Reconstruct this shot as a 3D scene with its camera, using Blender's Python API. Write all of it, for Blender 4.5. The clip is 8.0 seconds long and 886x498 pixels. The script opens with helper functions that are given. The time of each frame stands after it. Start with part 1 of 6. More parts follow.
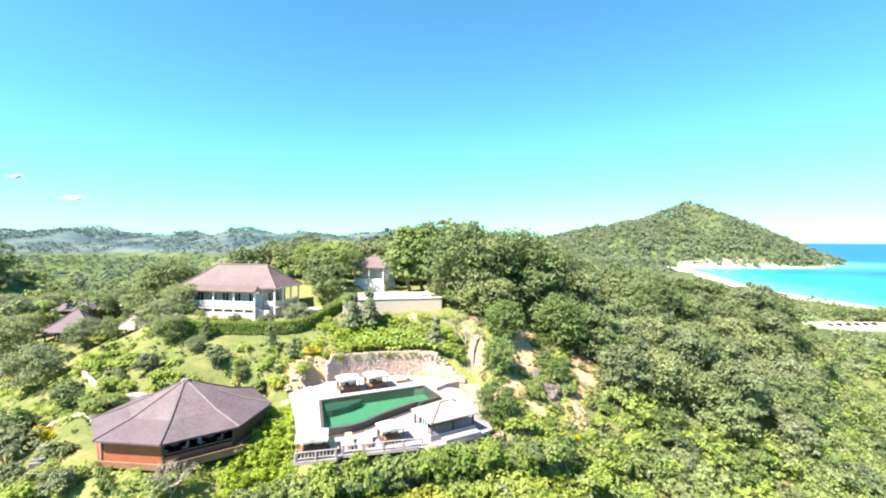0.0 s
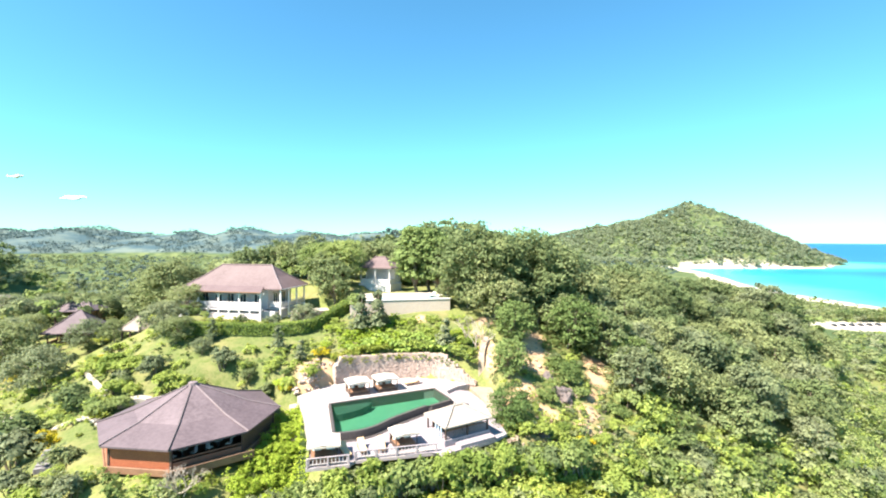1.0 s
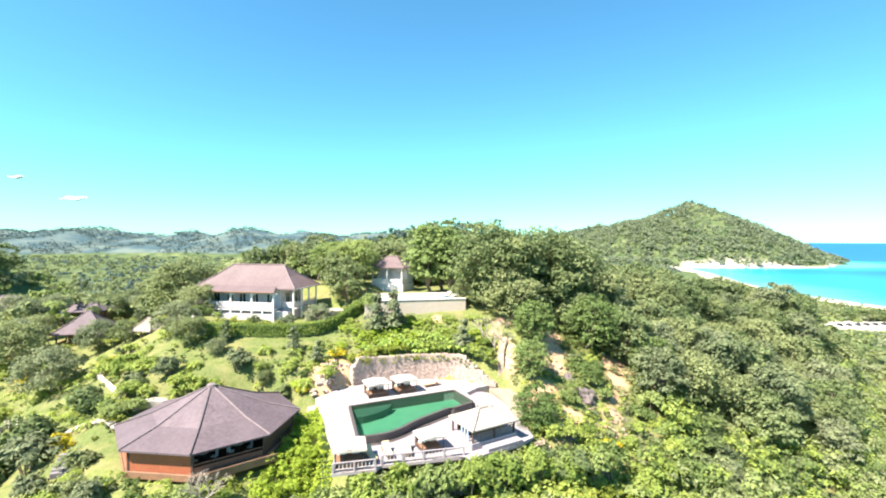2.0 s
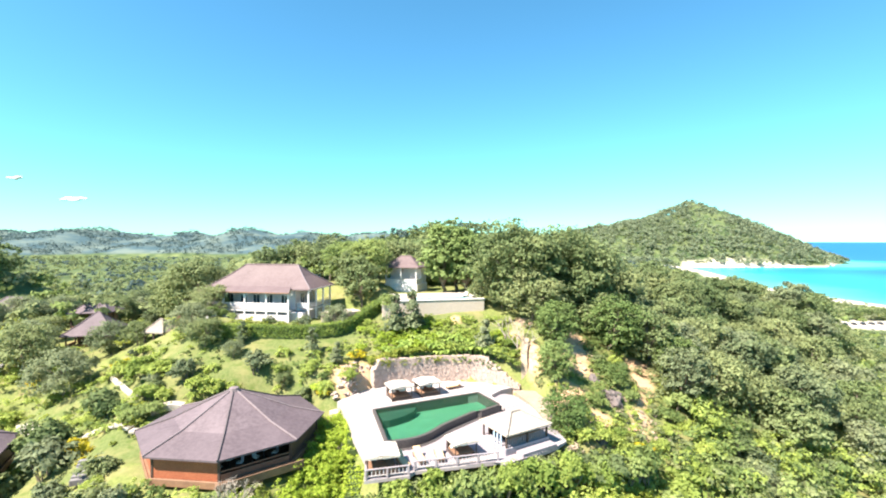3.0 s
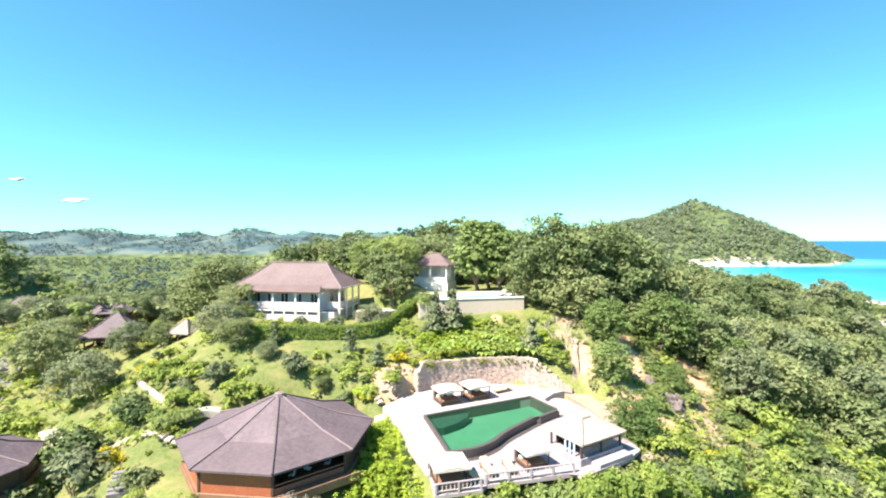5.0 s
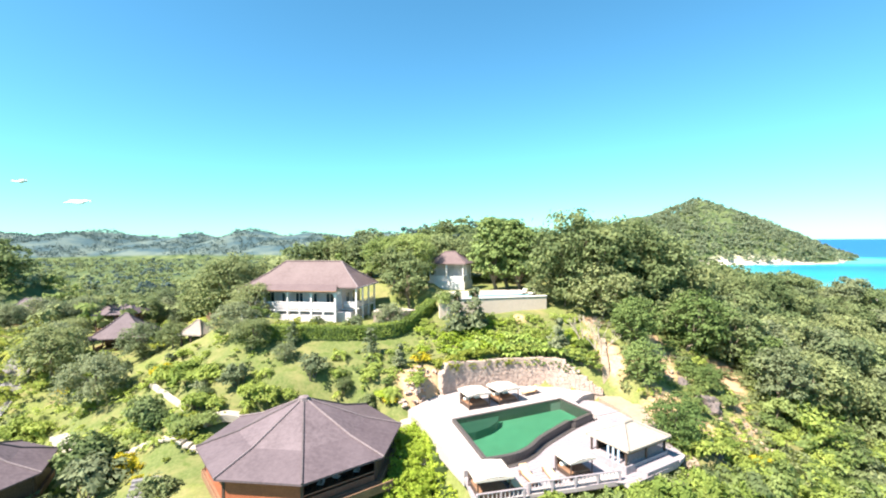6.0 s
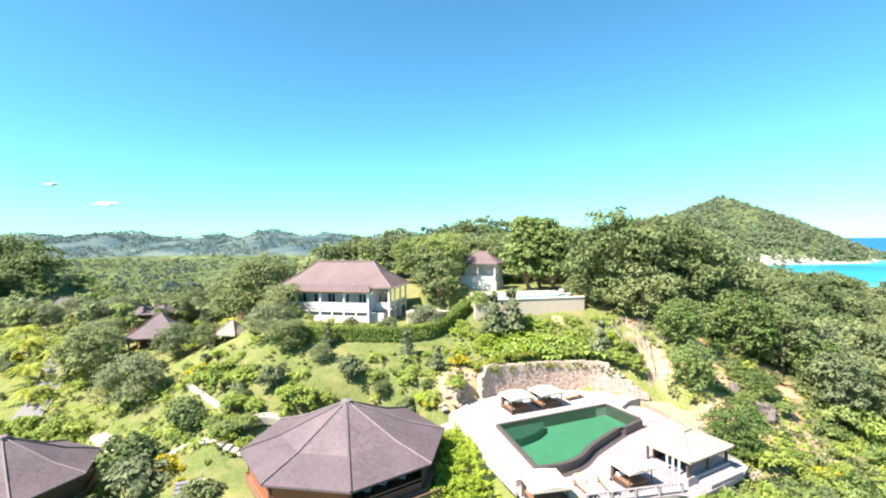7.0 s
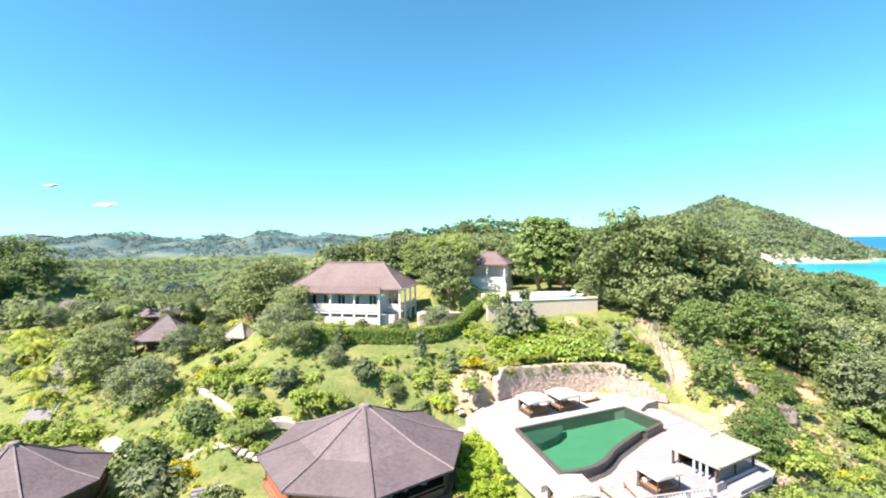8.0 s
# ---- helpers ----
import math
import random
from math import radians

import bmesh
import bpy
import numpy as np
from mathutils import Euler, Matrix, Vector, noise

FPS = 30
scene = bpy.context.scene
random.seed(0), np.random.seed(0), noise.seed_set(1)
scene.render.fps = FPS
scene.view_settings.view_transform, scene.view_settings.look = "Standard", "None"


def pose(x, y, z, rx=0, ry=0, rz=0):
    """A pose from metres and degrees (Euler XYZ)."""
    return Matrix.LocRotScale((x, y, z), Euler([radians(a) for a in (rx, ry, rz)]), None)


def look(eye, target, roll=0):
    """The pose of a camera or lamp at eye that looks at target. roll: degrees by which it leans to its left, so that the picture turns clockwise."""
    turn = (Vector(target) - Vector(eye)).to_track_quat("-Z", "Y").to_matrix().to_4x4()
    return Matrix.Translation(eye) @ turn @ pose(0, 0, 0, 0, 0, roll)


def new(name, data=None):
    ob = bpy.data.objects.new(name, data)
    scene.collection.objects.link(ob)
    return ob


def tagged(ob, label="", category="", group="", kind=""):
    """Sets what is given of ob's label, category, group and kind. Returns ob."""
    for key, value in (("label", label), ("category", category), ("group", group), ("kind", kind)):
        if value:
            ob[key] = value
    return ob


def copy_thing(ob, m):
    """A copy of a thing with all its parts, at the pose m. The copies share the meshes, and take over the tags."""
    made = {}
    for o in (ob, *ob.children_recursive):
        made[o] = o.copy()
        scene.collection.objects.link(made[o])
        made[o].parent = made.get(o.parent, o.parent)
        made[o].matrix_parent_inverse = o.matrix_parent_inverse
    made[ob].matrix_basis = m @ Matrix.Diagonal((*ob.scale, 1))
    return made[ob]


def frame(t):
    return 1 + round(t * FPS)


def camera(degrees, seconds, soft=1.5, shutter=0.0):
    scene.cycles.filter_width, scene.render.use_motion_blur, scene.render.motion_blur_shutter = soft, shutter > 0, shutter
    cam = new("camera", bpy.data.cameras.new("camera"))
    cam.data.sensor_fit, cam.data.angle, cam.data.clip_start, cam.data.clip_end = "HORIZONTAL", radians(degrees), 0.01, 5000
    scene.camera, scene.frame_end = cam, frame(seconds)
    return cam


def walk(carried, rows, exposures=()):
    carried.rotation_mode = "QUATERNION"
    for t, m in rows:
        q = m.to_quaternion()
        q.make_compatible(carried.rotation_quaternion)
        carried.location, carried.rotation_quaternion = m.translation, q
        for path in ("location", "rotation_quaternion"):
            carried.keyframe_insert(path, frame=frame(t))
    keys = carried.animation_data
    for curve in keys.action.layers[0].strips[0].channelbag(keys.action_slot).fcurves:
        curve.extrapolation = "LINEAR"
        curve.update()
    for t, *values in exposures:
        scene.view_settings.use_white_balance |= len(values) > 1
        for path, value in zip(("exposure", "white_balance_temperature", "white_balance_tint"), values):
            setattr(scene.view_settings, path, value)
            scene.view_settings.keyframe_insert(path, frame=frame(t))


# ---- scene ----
cam = camera(88.0, 8.0, 2.0)
PATH = [
    (0, (0.0, 0.0, 17.15), (0.0, 20.0, 16.79), 0.34),
    (0.5, (-0.49, 0.46, 17.17), (-0.52, 20.46, 16.81), 0.38),
    (1, (-1.23, 0.97, 17.17), (-1.24, 20.97, 16.81), 0.36),
    (1.5, (-2.26, 1.46, 17.10), (-2.28, 21.46, 16.74), 0.32),
    (3, (-6.16, 3.14, 16.90), (-6.16, 23.14, 16.54), 0.16),
    (3.5, (-7.56, 3.79, 16.85), (-7.53, 23.79, 16.49), 0.12),
    (4, (-8.78, 4.44, 16.74), (-8.85, 24.43, 16.38), 0.06),
    (4.5, (-10.04, 5.19, 16.55), (-10.1, 25.19, 16.19), 0.02),
    (6, (-13.7, 8.01, 15.98), (-13.82, 28.01, 15.62), -0.28),
    (6.5, (-15.02, 8.61, 15.92), (-15.55, 28.6, 15.55), -0.34),
    (7, (-15.94, 9.17, 15.96), (-16.82, 29.14, 15.60), -0.45),
    (7.5, (-16.79, 9.57, 16.03), (-17.67, 29.54, 15.67), -0.55),
    (8, (-17.49, 9.72, 16.07), (-18.36, 29.7, 15.71), -0.62),
]
walk(cam, [(t, look(eye, target, roll)) for t, eye, target, roll in PATH], [(0.0, 1.92), (8.0, 1.74)])

# ---- world, sun ----
SUN_DIR = Vector((-0.5, -0.36, 0.79)).normalized()
world = bpy.data.worlds.new("sky_world")
scene.world = world
world.use_nodes = True
sky = world.node_tree.nodes.new("ShaderNodeTexSky")
sky.sky_type = "NISHITA"
sky.sun_disc = False
sky.sun_elevation = math.asin(SUN_DIR.z)
sky.sun_rotation = math.atan2(SUN_DIR.x, SUN_DIR.y)
sky.air_density, sky.dust_density, sky.ozone_density = 1.0, 0.15, 2.5
background = world.node_tree.nodes["Background"]
background.inputs["Strength"].default_value = 0.063
clear = world.node_tree.nodes.new("ShaderNodeMix")
clear.data_type, clear.blend_type = "RGBA", "MULTIPLY"
clear.inputs[0].default_value, clear.inputs[7].default_value = 1.0, (0.53, 1.09, 1.15, 1)
world.node_tree.links.new(sky.outputs["Color"], clear.inputs[6])
world.node_tree.links.new(clear.outputs[2], background.inputs["Color"])
sun_data = bpy.data.lights.new("sun", "SUN")
sun_data.energy, sun_data.angle, sun_data.color = 5.0, radians(0.53), (1.0, 0.905, 0.79)
sun = new("sun", sun_data)
sun.matrix_world = look((0, 0, 120), Vector((0, 0, 120)) - SUN_DIR)


# ---- materials ----
def node_setup(name):
    m = bpy.data.materials.new(name)
    m.use_nodes = True
    nt = m.node_tree
    return m, nt, nt.nodes["Principled BSDF"], nt.links.new


def noise_tex(nt, coord, scale, detail=4.0, rough=0.6):
    n = nt.nodes.new("ShaderNodeTexNoise")
    n.inputs["Scale"].default_value, n.inputs["Detail"].default_value, n.inputs["Roughness"].default_value = scale, detail, rough
    nt.links.new(coord, n.inputs["Vector"])
    return n.outputs["Fac"]


def ramp(nt, fac, lo, hi):
    r = nt.nodes.new("ShaderNodeMapRange")
    r.inputs["From Min"].default_value, r.inputs["From Max"].default_value = lo, hi
    nt.links.new(fac, r.inputs["Value"])
    return r.outputs["Result"]


def blend(nt, fac, a, b, mode="MIX"):
    m = nt.nodes.new("ShaderNodeMix")
    m.data_type, m.blend_type = "RGBA", mode
    for socket, v in ((m.inputs[6], a), (m.inputs[7], b)):
        if isinstance(v, tuple):
            socket.default_value = (*v, 1)
        else:
            nt.links.new(v, socket)
    if isinstance(fac, float):
        m.inputs[0].default_value = fac
    else:
        nt.links.new(fac, m.inputs[0])
    return m.outputs[2]


def bump(nt, height, strength, distance, bsdf):
    b = nt.nodes.new("ShaderNodeBump")
    b.inputs["Strength"].default_value, b.inputs["Distance"].default_value = strength, distance
    nt.links.new(height, b.inputs["Height"])
    nt.links.new(b.outputs["Normal"], bsdf.inputs["Normal"])


def surface(name, a, b, fine=6.0, coarse=0.6, rough=0.7, relief=0.3, stain=None, spread=0.35, metal=0.0, spec=0.4):
    """A two-scale surface: grain between a and b, broad stains towards the third colour."""
    m, nt, bsdf, link = node_setup(name)
    coord = nt.nodes.new("ShaderNodeTexCoord").outputs["Object"]
    grain = noise_tex(nt, coord, fine)
    broad = noise_tex(nt, coord, coarse, 5.0)
    colour = blend(nt, ramp(nt, grain, 0.3, 0.7), a, b)
    if stain:
        colour = blend(nt, ramp(nt, broad, 0.5 - spread * 0.3, 0.5 + spread), colour, stain)
    link(colour, bsdf.inputs["Base Color"])
    bsdf.inputs["Roughness"].default_value, bsdf.inputs["Metallic"].default_value = rough, metal
    bsdf.inputs["Specular IOR Level"].default_value = spec
    bump(nt, grain, relief, 0.03, bsdf)
    return m


def foliage(name, dark, light, tip=None, through_light=0.25, rough=0.7):
    """Leaves: each leaf and each plant has its own tone."""
    m, nt, bsdf, link = node_setup(name)
    geo, info = nt.nodes.new("ShaderNodeNewGeometry"), nt.nodes.new("ShaderNodeObjectInfo")
    coord = nt.nodes.new("ShaderNodeTexCoord").outputs["Object"]
    colour = blend(nt, geo.outputs["Random Per Island"], dark, light)
    tone = blend(nt, info.outputs["Random"], (0.6, 0.66, 0.6), (1.22, 1.14, 1.15))
    colour = blend(nt, 1.0, colour, tone, "MULTIPLY")
    if tip:
        colour = blend(nt, ramp(nt, noise_tex(nt, coord, 0.5, 3.0), 0.5, 0.75), colour, tip)
    link(colour, bsdf.inputs["Base Color"])
    bsdf.inputs["Roughness"].default_value, bsdf.inputs["Specular IOR Level"].default_value = rough, 0.15
    tr, mix = nt.nodes.new("ShaderNodeBsdfTranslucent"), nt.nodes.new("ShaderNodeMixShader")
    link(colour, tr.inputs["Color"])
    mix.inputs[0].default_value = through_light
    link(bsdf.outputs[0], mix.inputs[1])
    link(tr.outputs[0], mix.inputs[2])
    link(mix.outputs[0], nt.nodes["Material Output"].inputs["Surface"])
    return m


M = {}
M["leaf"] = foliage("leaf_green", (0.14, 0.178, 0.078), (0.245, 0.31, 0.14), (0.28, 0.335, 0.146), 0.42)
M["leaf_olive"] = foliage("leaf_olive", (0.16, 0.195, 0.09), (0.275, 0.325, 0.146), (0.32, 0.36, 0.151), 0.42)
M["leaf_grey"] = foliage("leaf_grey_green", (0.155, 0.187, 0.106), (0.265, 0.31, 0.174), (0.31, 0.345, 0.168), 0.42)
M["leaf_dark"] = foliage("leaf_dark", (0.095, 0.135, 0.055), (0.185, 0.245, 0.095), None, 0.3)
M["leaf_bright"] = foliage("leaf_bright", (0.235, 0.3, 0.075), (0.4, 0.495, 0.125), (0.46, 0.535, 0.125), 0.5)
M["leaf_fresh"] = foliage("leaf_fresh_green", (0.19, 0.25, 0.09), (0.32, 0.4, 0.14), (0.36, 0.43, 0.14), 0.48)
M["leaf_ridge"] = foliage("leaf_ridge_green", (0.12, 0.175, 0.055), (0.235, 0.32, 0.11), None, 0.3)
M["leaf_lime"] = foliage("leaf_lime", (0.27, 0.38, 0.05), (0.46, 0.57, 0.085), None, 0.5)
M["leaf_dry"] = foliage("leaf_dry", (0.26, 0.24, 0.09), (0.45, 0.41, 0.17), (0.5, 0.4, 0.2), 0.35)
M["leaf_yellow"] = foliage("leaf_yellow", (0.34, 0.32, 0.025), (0.7, 0.58, 0.04), (0.66, 0.42, 0.04), 0.4)
M["leaf_palm"] = foliage("leaf_palm", (0.2, 0.25, 0.04), (0.42, 0.46, 0.09), (0.5, 0.47, 0.1), 0.45)
M["leaf_banana"] = foliage("leaf_banana", (0.26, 0.37, 0.08), (0.46, 0.57, 0.16), None, 0.45, 0.5)
M["far_leaf"] = foliage("far_leaf", (0.14, 0.18, 0.085), (0.29, 0.345, 0.15), (0.35, 0.39, 0.16), 0.5)
# headland leaves: paler and bluer, some distance haze put into the colour
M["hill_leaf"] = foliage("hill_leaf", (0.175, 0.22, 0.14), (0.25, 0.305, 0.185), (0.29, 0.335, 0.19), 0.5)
# mountain leaves: the blue of distance haze is put into the leaf colour
M["haze_leaf"] = foliage("haze_leaf", (0.085, 0.135, 0.145), (0.135, 0.19, 0.185), (0.16, 0.215, 0.19), 0.4)
M["bark"] = surface("bark", (0.12, 0.09, 0.065), (0.26, 0.21, 0.16), 9, 1.2, 0.9, 0.6)
M["dead_wood"] = surface("dead_wood", (0.32, 0.26, 0.21), (0.48, 0.41, 0.35), 8, 1.2, 0.9, 0.5)
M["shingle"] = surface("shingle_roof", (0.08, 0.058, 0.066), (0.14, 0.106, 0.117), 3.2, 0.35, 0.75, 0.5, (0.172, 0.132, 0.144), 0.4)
M["roof_brown"] = surface("roof_brown", (0.1, 0.067, 0.068), (0.15, 0.106, 0.107), 3.0, 0.3, 0.7, 0.4, (0.175, 0.127, 0.127), 0.4)
# paler than the shingles: the ridges' sun glint is put into the colour
M["ridge_cap"] = surface("ridge_cap", (0.14, 0.108, 0.114), (0.22, 0.175, 0.18), 6, 0.7, 0.7, 0.3)
M["ridge_dark"] = surface("ridge_dark", (0.07, 0.055, 0.06), (0.12, 0.095, 0.1), 6, 0.7, 0.7, 0.3)
M["thatch"] = surface("thatch", (0.2, 0.165, 0.14), (0.34, 0.29, 0.25), 7, 0.6, 0.95, 0.8, (0.17, 0.14, 0.12), 0.4)
M["canvas"] = surface("canvas", (0.48, 0.42, 0.37), (0.57, 0.51, 0.455), 3, 0.5, 0.85, 0.15, (0.42, 0.35, 0.3), 0.5)
M["bar_roof"] = surface("bar_roof_thatch", (0.31, 0.26, 0.22), (0.41, 0.35, 0.3), 5, 0.6, 0.9, 0.5, (0.27, 0.215, 0.18), 0.5)
M["white"] = surface("white_paint", (0.68, 0.64, 0.635), (0.77, 0.735, 0.73), 5, 0.7, 0.55, 0.1, (0.63, 0.585, 0.57), 0.5)
M["grey_white"] = surface("weathered_white", (0.47, 0.425, 0.435), (0.61, 0.565, 0.57), 5, 0.7, 0.6, 0.15, (0.4, 0.355, 0.36), 0.5)
M["redwood"] = surface("red_wood_panel", (0.26, 0.075, 0.035), (0.38, 0.125, 0.06), 8, 0.6, 0.6, 0.25, (0.2, 0.06, 0.03), 0.5)
M["brown_wood"] = surface("brown_wood", (0.13, 0.07, 0.04), (0.24, 0.13, 0.08), 9, 0.8, 0.65, 0.3, (0.3, 0.17, 0.1), 0.5)
M["dark_wood"] = surface("dark_wood", (0.04, 0.026, 0.02), (0.09, 0.058, 0.045), 9, 0.8, 0.6, 0.3)
M["deck"] = surface("pale_deck", (0.34, 0.295, 0.285), (0.43, 0.38, 0.37), 5, 0.35, 0.8, 0.2, (0.29, 0.245, 0.245), 0.4)
M["boards"] = surface("grey_deck_boards", (0.225, 0.192, 0.207), (0.325, 0.285, 0.305), 5, 0.35, 0.8, 0.25, (0.3, 0.258, 0.275), 0.4)
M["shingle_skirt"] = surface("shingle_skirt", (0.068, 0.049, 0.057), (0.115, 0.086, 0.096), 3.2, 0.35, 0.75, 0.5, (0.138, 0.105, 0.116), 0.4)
M["plaster"] = surface("cream_plaster", (0.46, 0.38, 0.32), (0.56, 0.48, 0.41), 4, 0.5, 0.85, 0.2, (0.52, 0.42, 0.34), 0.45)
M["paving"] = surface("pale_paving", (0.38, 0.335, 0.285), (0.48, 0.43, 0.37), 3, 0.4, 0.85, 0.25, (0.39, 0.33, 0.265), 0.45)
M["stone"] = surface("retaining_stone", (0.37, 0.28, 0.235), (0.5, 0.395, 0.34), 2.6, 0.45, 0.9, 0.8, (0.31, 0.22, 0.18), 0.5)
M["sandy"] = surface("sandy_path", (0.27, 0.205, 0.15), (0.37, 0.295, 0.22), 3, 0.4, 0.95, 0.3, (0.24, 0.18, 0.12), 0.45)
M["boulder"] = surface("boulder_rock", (0.1, 0.08, 0.076), (0.185, 0.15, 0.14), 2.5, 0.7, 0.9, 0.8, (0.085, 0.068, 0.068), 0.4)
M["pool_tile"] = surface("dark_pool_tile", (0.045, 0.04, 0.04), (0.1, 0.085, 0.08), 7, 0.8, 0.45, 0.2)
M["pool_floor"] = surface("green_pool_floor", (0.075, 0.205, 0.14), (0.1, 0.265, 0.18), 1.2, 0.25, 0.5, 0.05, (0.075, 0.18, 0.125), 0.5)
M["pool_shelf"] = surface("dark_pool_shelf", (0.026, 0.055, 0.046), (0.036, 0.075, 0.06), 1.5, 0.3, 0.5, 0.05)
M["cushion"] = surface("cushion_fabric", (0.72, 0.68, 0.6), (0.82, 0.78, 0.7), 6, 0.8, 0.9, 0.1)
M["tan_fabric"] = surface("tan_fabric", (0.55, 0.37, 0.2), (0.68, 0.48, 0.28), 6, 0.8, 0.9, 0.1)
M["orange_clay"] = surface("orange_clay", (0.5, 0.24, 0.13), (0.62, 0.36, 0.22), 5, 0.8, 0.8, 0.2)
M["asphalt"] = surface("grey_paving", (0.15, 0.14, 0.145), (0.22, 0.205, 0.21), 4, 0.4, 0.9, 0.3)
M["car_paint"] = surface("dark_car_paint", (0.02, 0.022, 0.035), (0.03, 0.035, 0.05), 3, 1, 0.25, 0.0, spec=0.6)
M["rubber"] = surface("rubber", (0.015, 0.015, 0.015), (0.03, 0.03, 0.03), 8, 1, 0.8, 0.1)
M["blue_cloth"] = surface("blue_cloth", (0.3, 0.42, 0.55), (0.45, 0.55, 0.66), 5, 0.7, 0.8, 0.1)
M["cloud"] = surface("cloud_white", (0.75, 0.77, 0.8), (0.8, 0.8, 0.82), 0.02, 0.005, 1.0, 0.0)


def glass_material():
    m, nt, bsdf, link = node_setup("window_glass")
    bsdf.inputs["Base Color"].default_value = (0.03, 0.045, 0.06, 1)
    bsdf.inputs["Roughness"].default_value = 0.08
    return m


def water_material(name, wave, strength, tint):
    m, nt, bsdf, link = node_setup(name)
    coord = nt.nodes.new("ShaderNodeTexCoord").outputs["Object"]
    glass = nt.nodes.new("ShaderNodeBsdfTransparent")
    glass.inputs["Color"].default_value = (*tint, 1)
    bsdf.inputs["Base Color"].default_value = (0.01, 0.05, 0.03, 1)
    bsdf.inputs["Roughness"].default_value = 0.06
    bump(nt, noise_tex(nt, coord, wave, 3.0), strength, 0.03, bsdf)
    mix = nt.nodes.new("ShaderNodeMixShader")
    mix.inputs[0].default_value = 0.14
    link(glass.outputs[0], mix.inputs[1])
    link(bsdf.outputs[0], mix.inputs[2])
    link(mix.outputs[0], nt.nodes["Material Output"].inputs["Surface"])
    return m


def sea_material():
    """Shallow turquoise over sand near the shore, deep blue farther out, by the depth kept on the mesh."""
    m, nt, bsdf, link = node_setup("sea_water")
    coord = nt.nodes.new("ShaderNodeTexCoord").outputs["Object"]
    depth = nt.nodes.new("ShaderNodeAttribute")
    depth.attribute_name = "depth"
    patch = noise_tex(nt, coord, 0.006, 4.0)
    add = nt.nodes.new("ShaderNodeMath")
    add.operation = "MULTIPLY_ADD"
    link(patch, add.inputs[0])
    add.inputs[1].default_value = 0.22
    link(depth.outputs["Fac"], add.inputs[2])
    colour = blend(nt, ramp(nt, add.outputs[0], 0.1, 0.32), (0.11, 0.42, 0.385), (0.014, 0.25, 0.33))
    colour = blend(nt, ramp(nt, add.outputs[0], 0.34, 0.7), colour, (0.006, 0.095, 0.27))
    link(colour, bsdf.inputs["Base Color"])
    bsdf.inputs["Roughness"].default_value, bsdf.inputs["Specular IOR Level"].default_value = 0.35, 0.25
    bump(nt, noise_tex(nt, coord, 0.25, 3.0), 0.25, 0.4, bsdf)
    return m


def ground_material():
    """Lawn, dry scrub floor, soil, sand and haze-blue far slopes, mixed by weights kept on the mesh."""
    m, nt, bsdf, link = node_setup("ground_cover")
    coord = nt.nodes.new("ShaderNodeTexCoord").outputs["Object"]
    fine, mid, broad = noise_tex(nt, coord, 3.5, 5.0, 0.7), noise_tex(nt, coord, 0.35, 5.0), noise_tex(nt, coord, 0.03, 5.0)

    def weight(name, lo=0.35, hi=0.65):
        a, s = nt.nodes.new("ShaderNodeAttribute"), nt.nodes.new("ShaderNodeMath")
        a.attribute_name = name
        s.operation = "MULTIPLY_ADD"
        link(mid, s.inputs[0])
        s.inputs[1].default_value = 0.5
        shift = nt.nodes.new("ShaderNodeMath")
        shift.inputs[1].default_value = -0.25
        link(a.outputs["Fac"], shift.inputs[0])
        link(shift.outputs[0], s.inputs[2])
        return ramp(nt, s.outputs[0], lo, hi)

    scrub = blend(nt, ramp(nt, fine, 0.3, 0.7), (0.09, 0.115, 0.035), (0.2, 0.22, 0.07))
    scrub = blend(nt, ramp(nt, mid, 0.45, 0.75), scrub, (0.24, 0.2, 0.1))
    lawn = blend(nt, ramp(nt, fine, 0.35, 0.65), (0.085, 0.11, 0.036), (0.15, 0.172, 0.062))
    lawn = blend(nt, ramp(nt, mid, 0.42, 0.68), lawn, (0.195, 0.182, 0.078))
    lawn = blend(nt, ramp(nt, noise_tex(nt, coord, 1.1, 5.0, 0.7), 0.52, 0.7), lawn, (0.075, 0.11, 0.025))
    soil = blend(nt, ramp(nt, fine, 0.3, 0.7), (0.42, 0.25, 0.14), (0.56, 0.38, 0.25))
    sand = blend(nt, ramp(nt, fine, 0.3, 0.7), (0.5, 0.44, 0.36), (0.62, 0.56, 0.48))
    plain = blend(nt, ramp(nt, broad, 0.4, 0.66), (0.055, 0.085, 0.035), (0.14, 0.17, 0.07))
    # far slopes carry the blue of distance haze in their base colours
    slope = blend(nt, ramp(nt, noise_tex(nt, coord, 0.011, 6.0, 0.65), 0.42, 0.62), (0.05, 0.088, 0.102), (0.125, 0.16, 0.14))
    colour = scrub
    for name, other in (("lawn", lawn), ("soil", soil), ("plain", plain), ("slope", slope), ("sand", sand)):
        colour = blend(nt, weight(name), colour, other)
    link(colour, bsdf.inputs["Base Color"])
    bsdf.inputs["Roughness"].default_value, bsdf.inputs["Specular IOR Level"].default_value = 0.95, 0.1
    bump(nt, fine, 0.5, 0.08, bsdf)
    return m


M["glass"] = glass_material()
M["pool_water"] = water_material("pool_water", 2.5, 0.12, (0.78, 0.95, 0.86))
M["sea"] = sea_material()
M["ground"] = ground_material()


# ---- mesh helpers ----
def part(name, bm, material, parent=None, label="", smooth=False):
    """Links a bmesh as one mesh object under a thing or a part."""
    me = bpy.data.meshes.new(name)
    bm.to_mesh(me)
    bm.free()
    me.materials.append(material)
    if smooth:
        me.shade_smooth()
    ob = new(name, me)
    ob.parent = parent
    return tagged(ob, label)


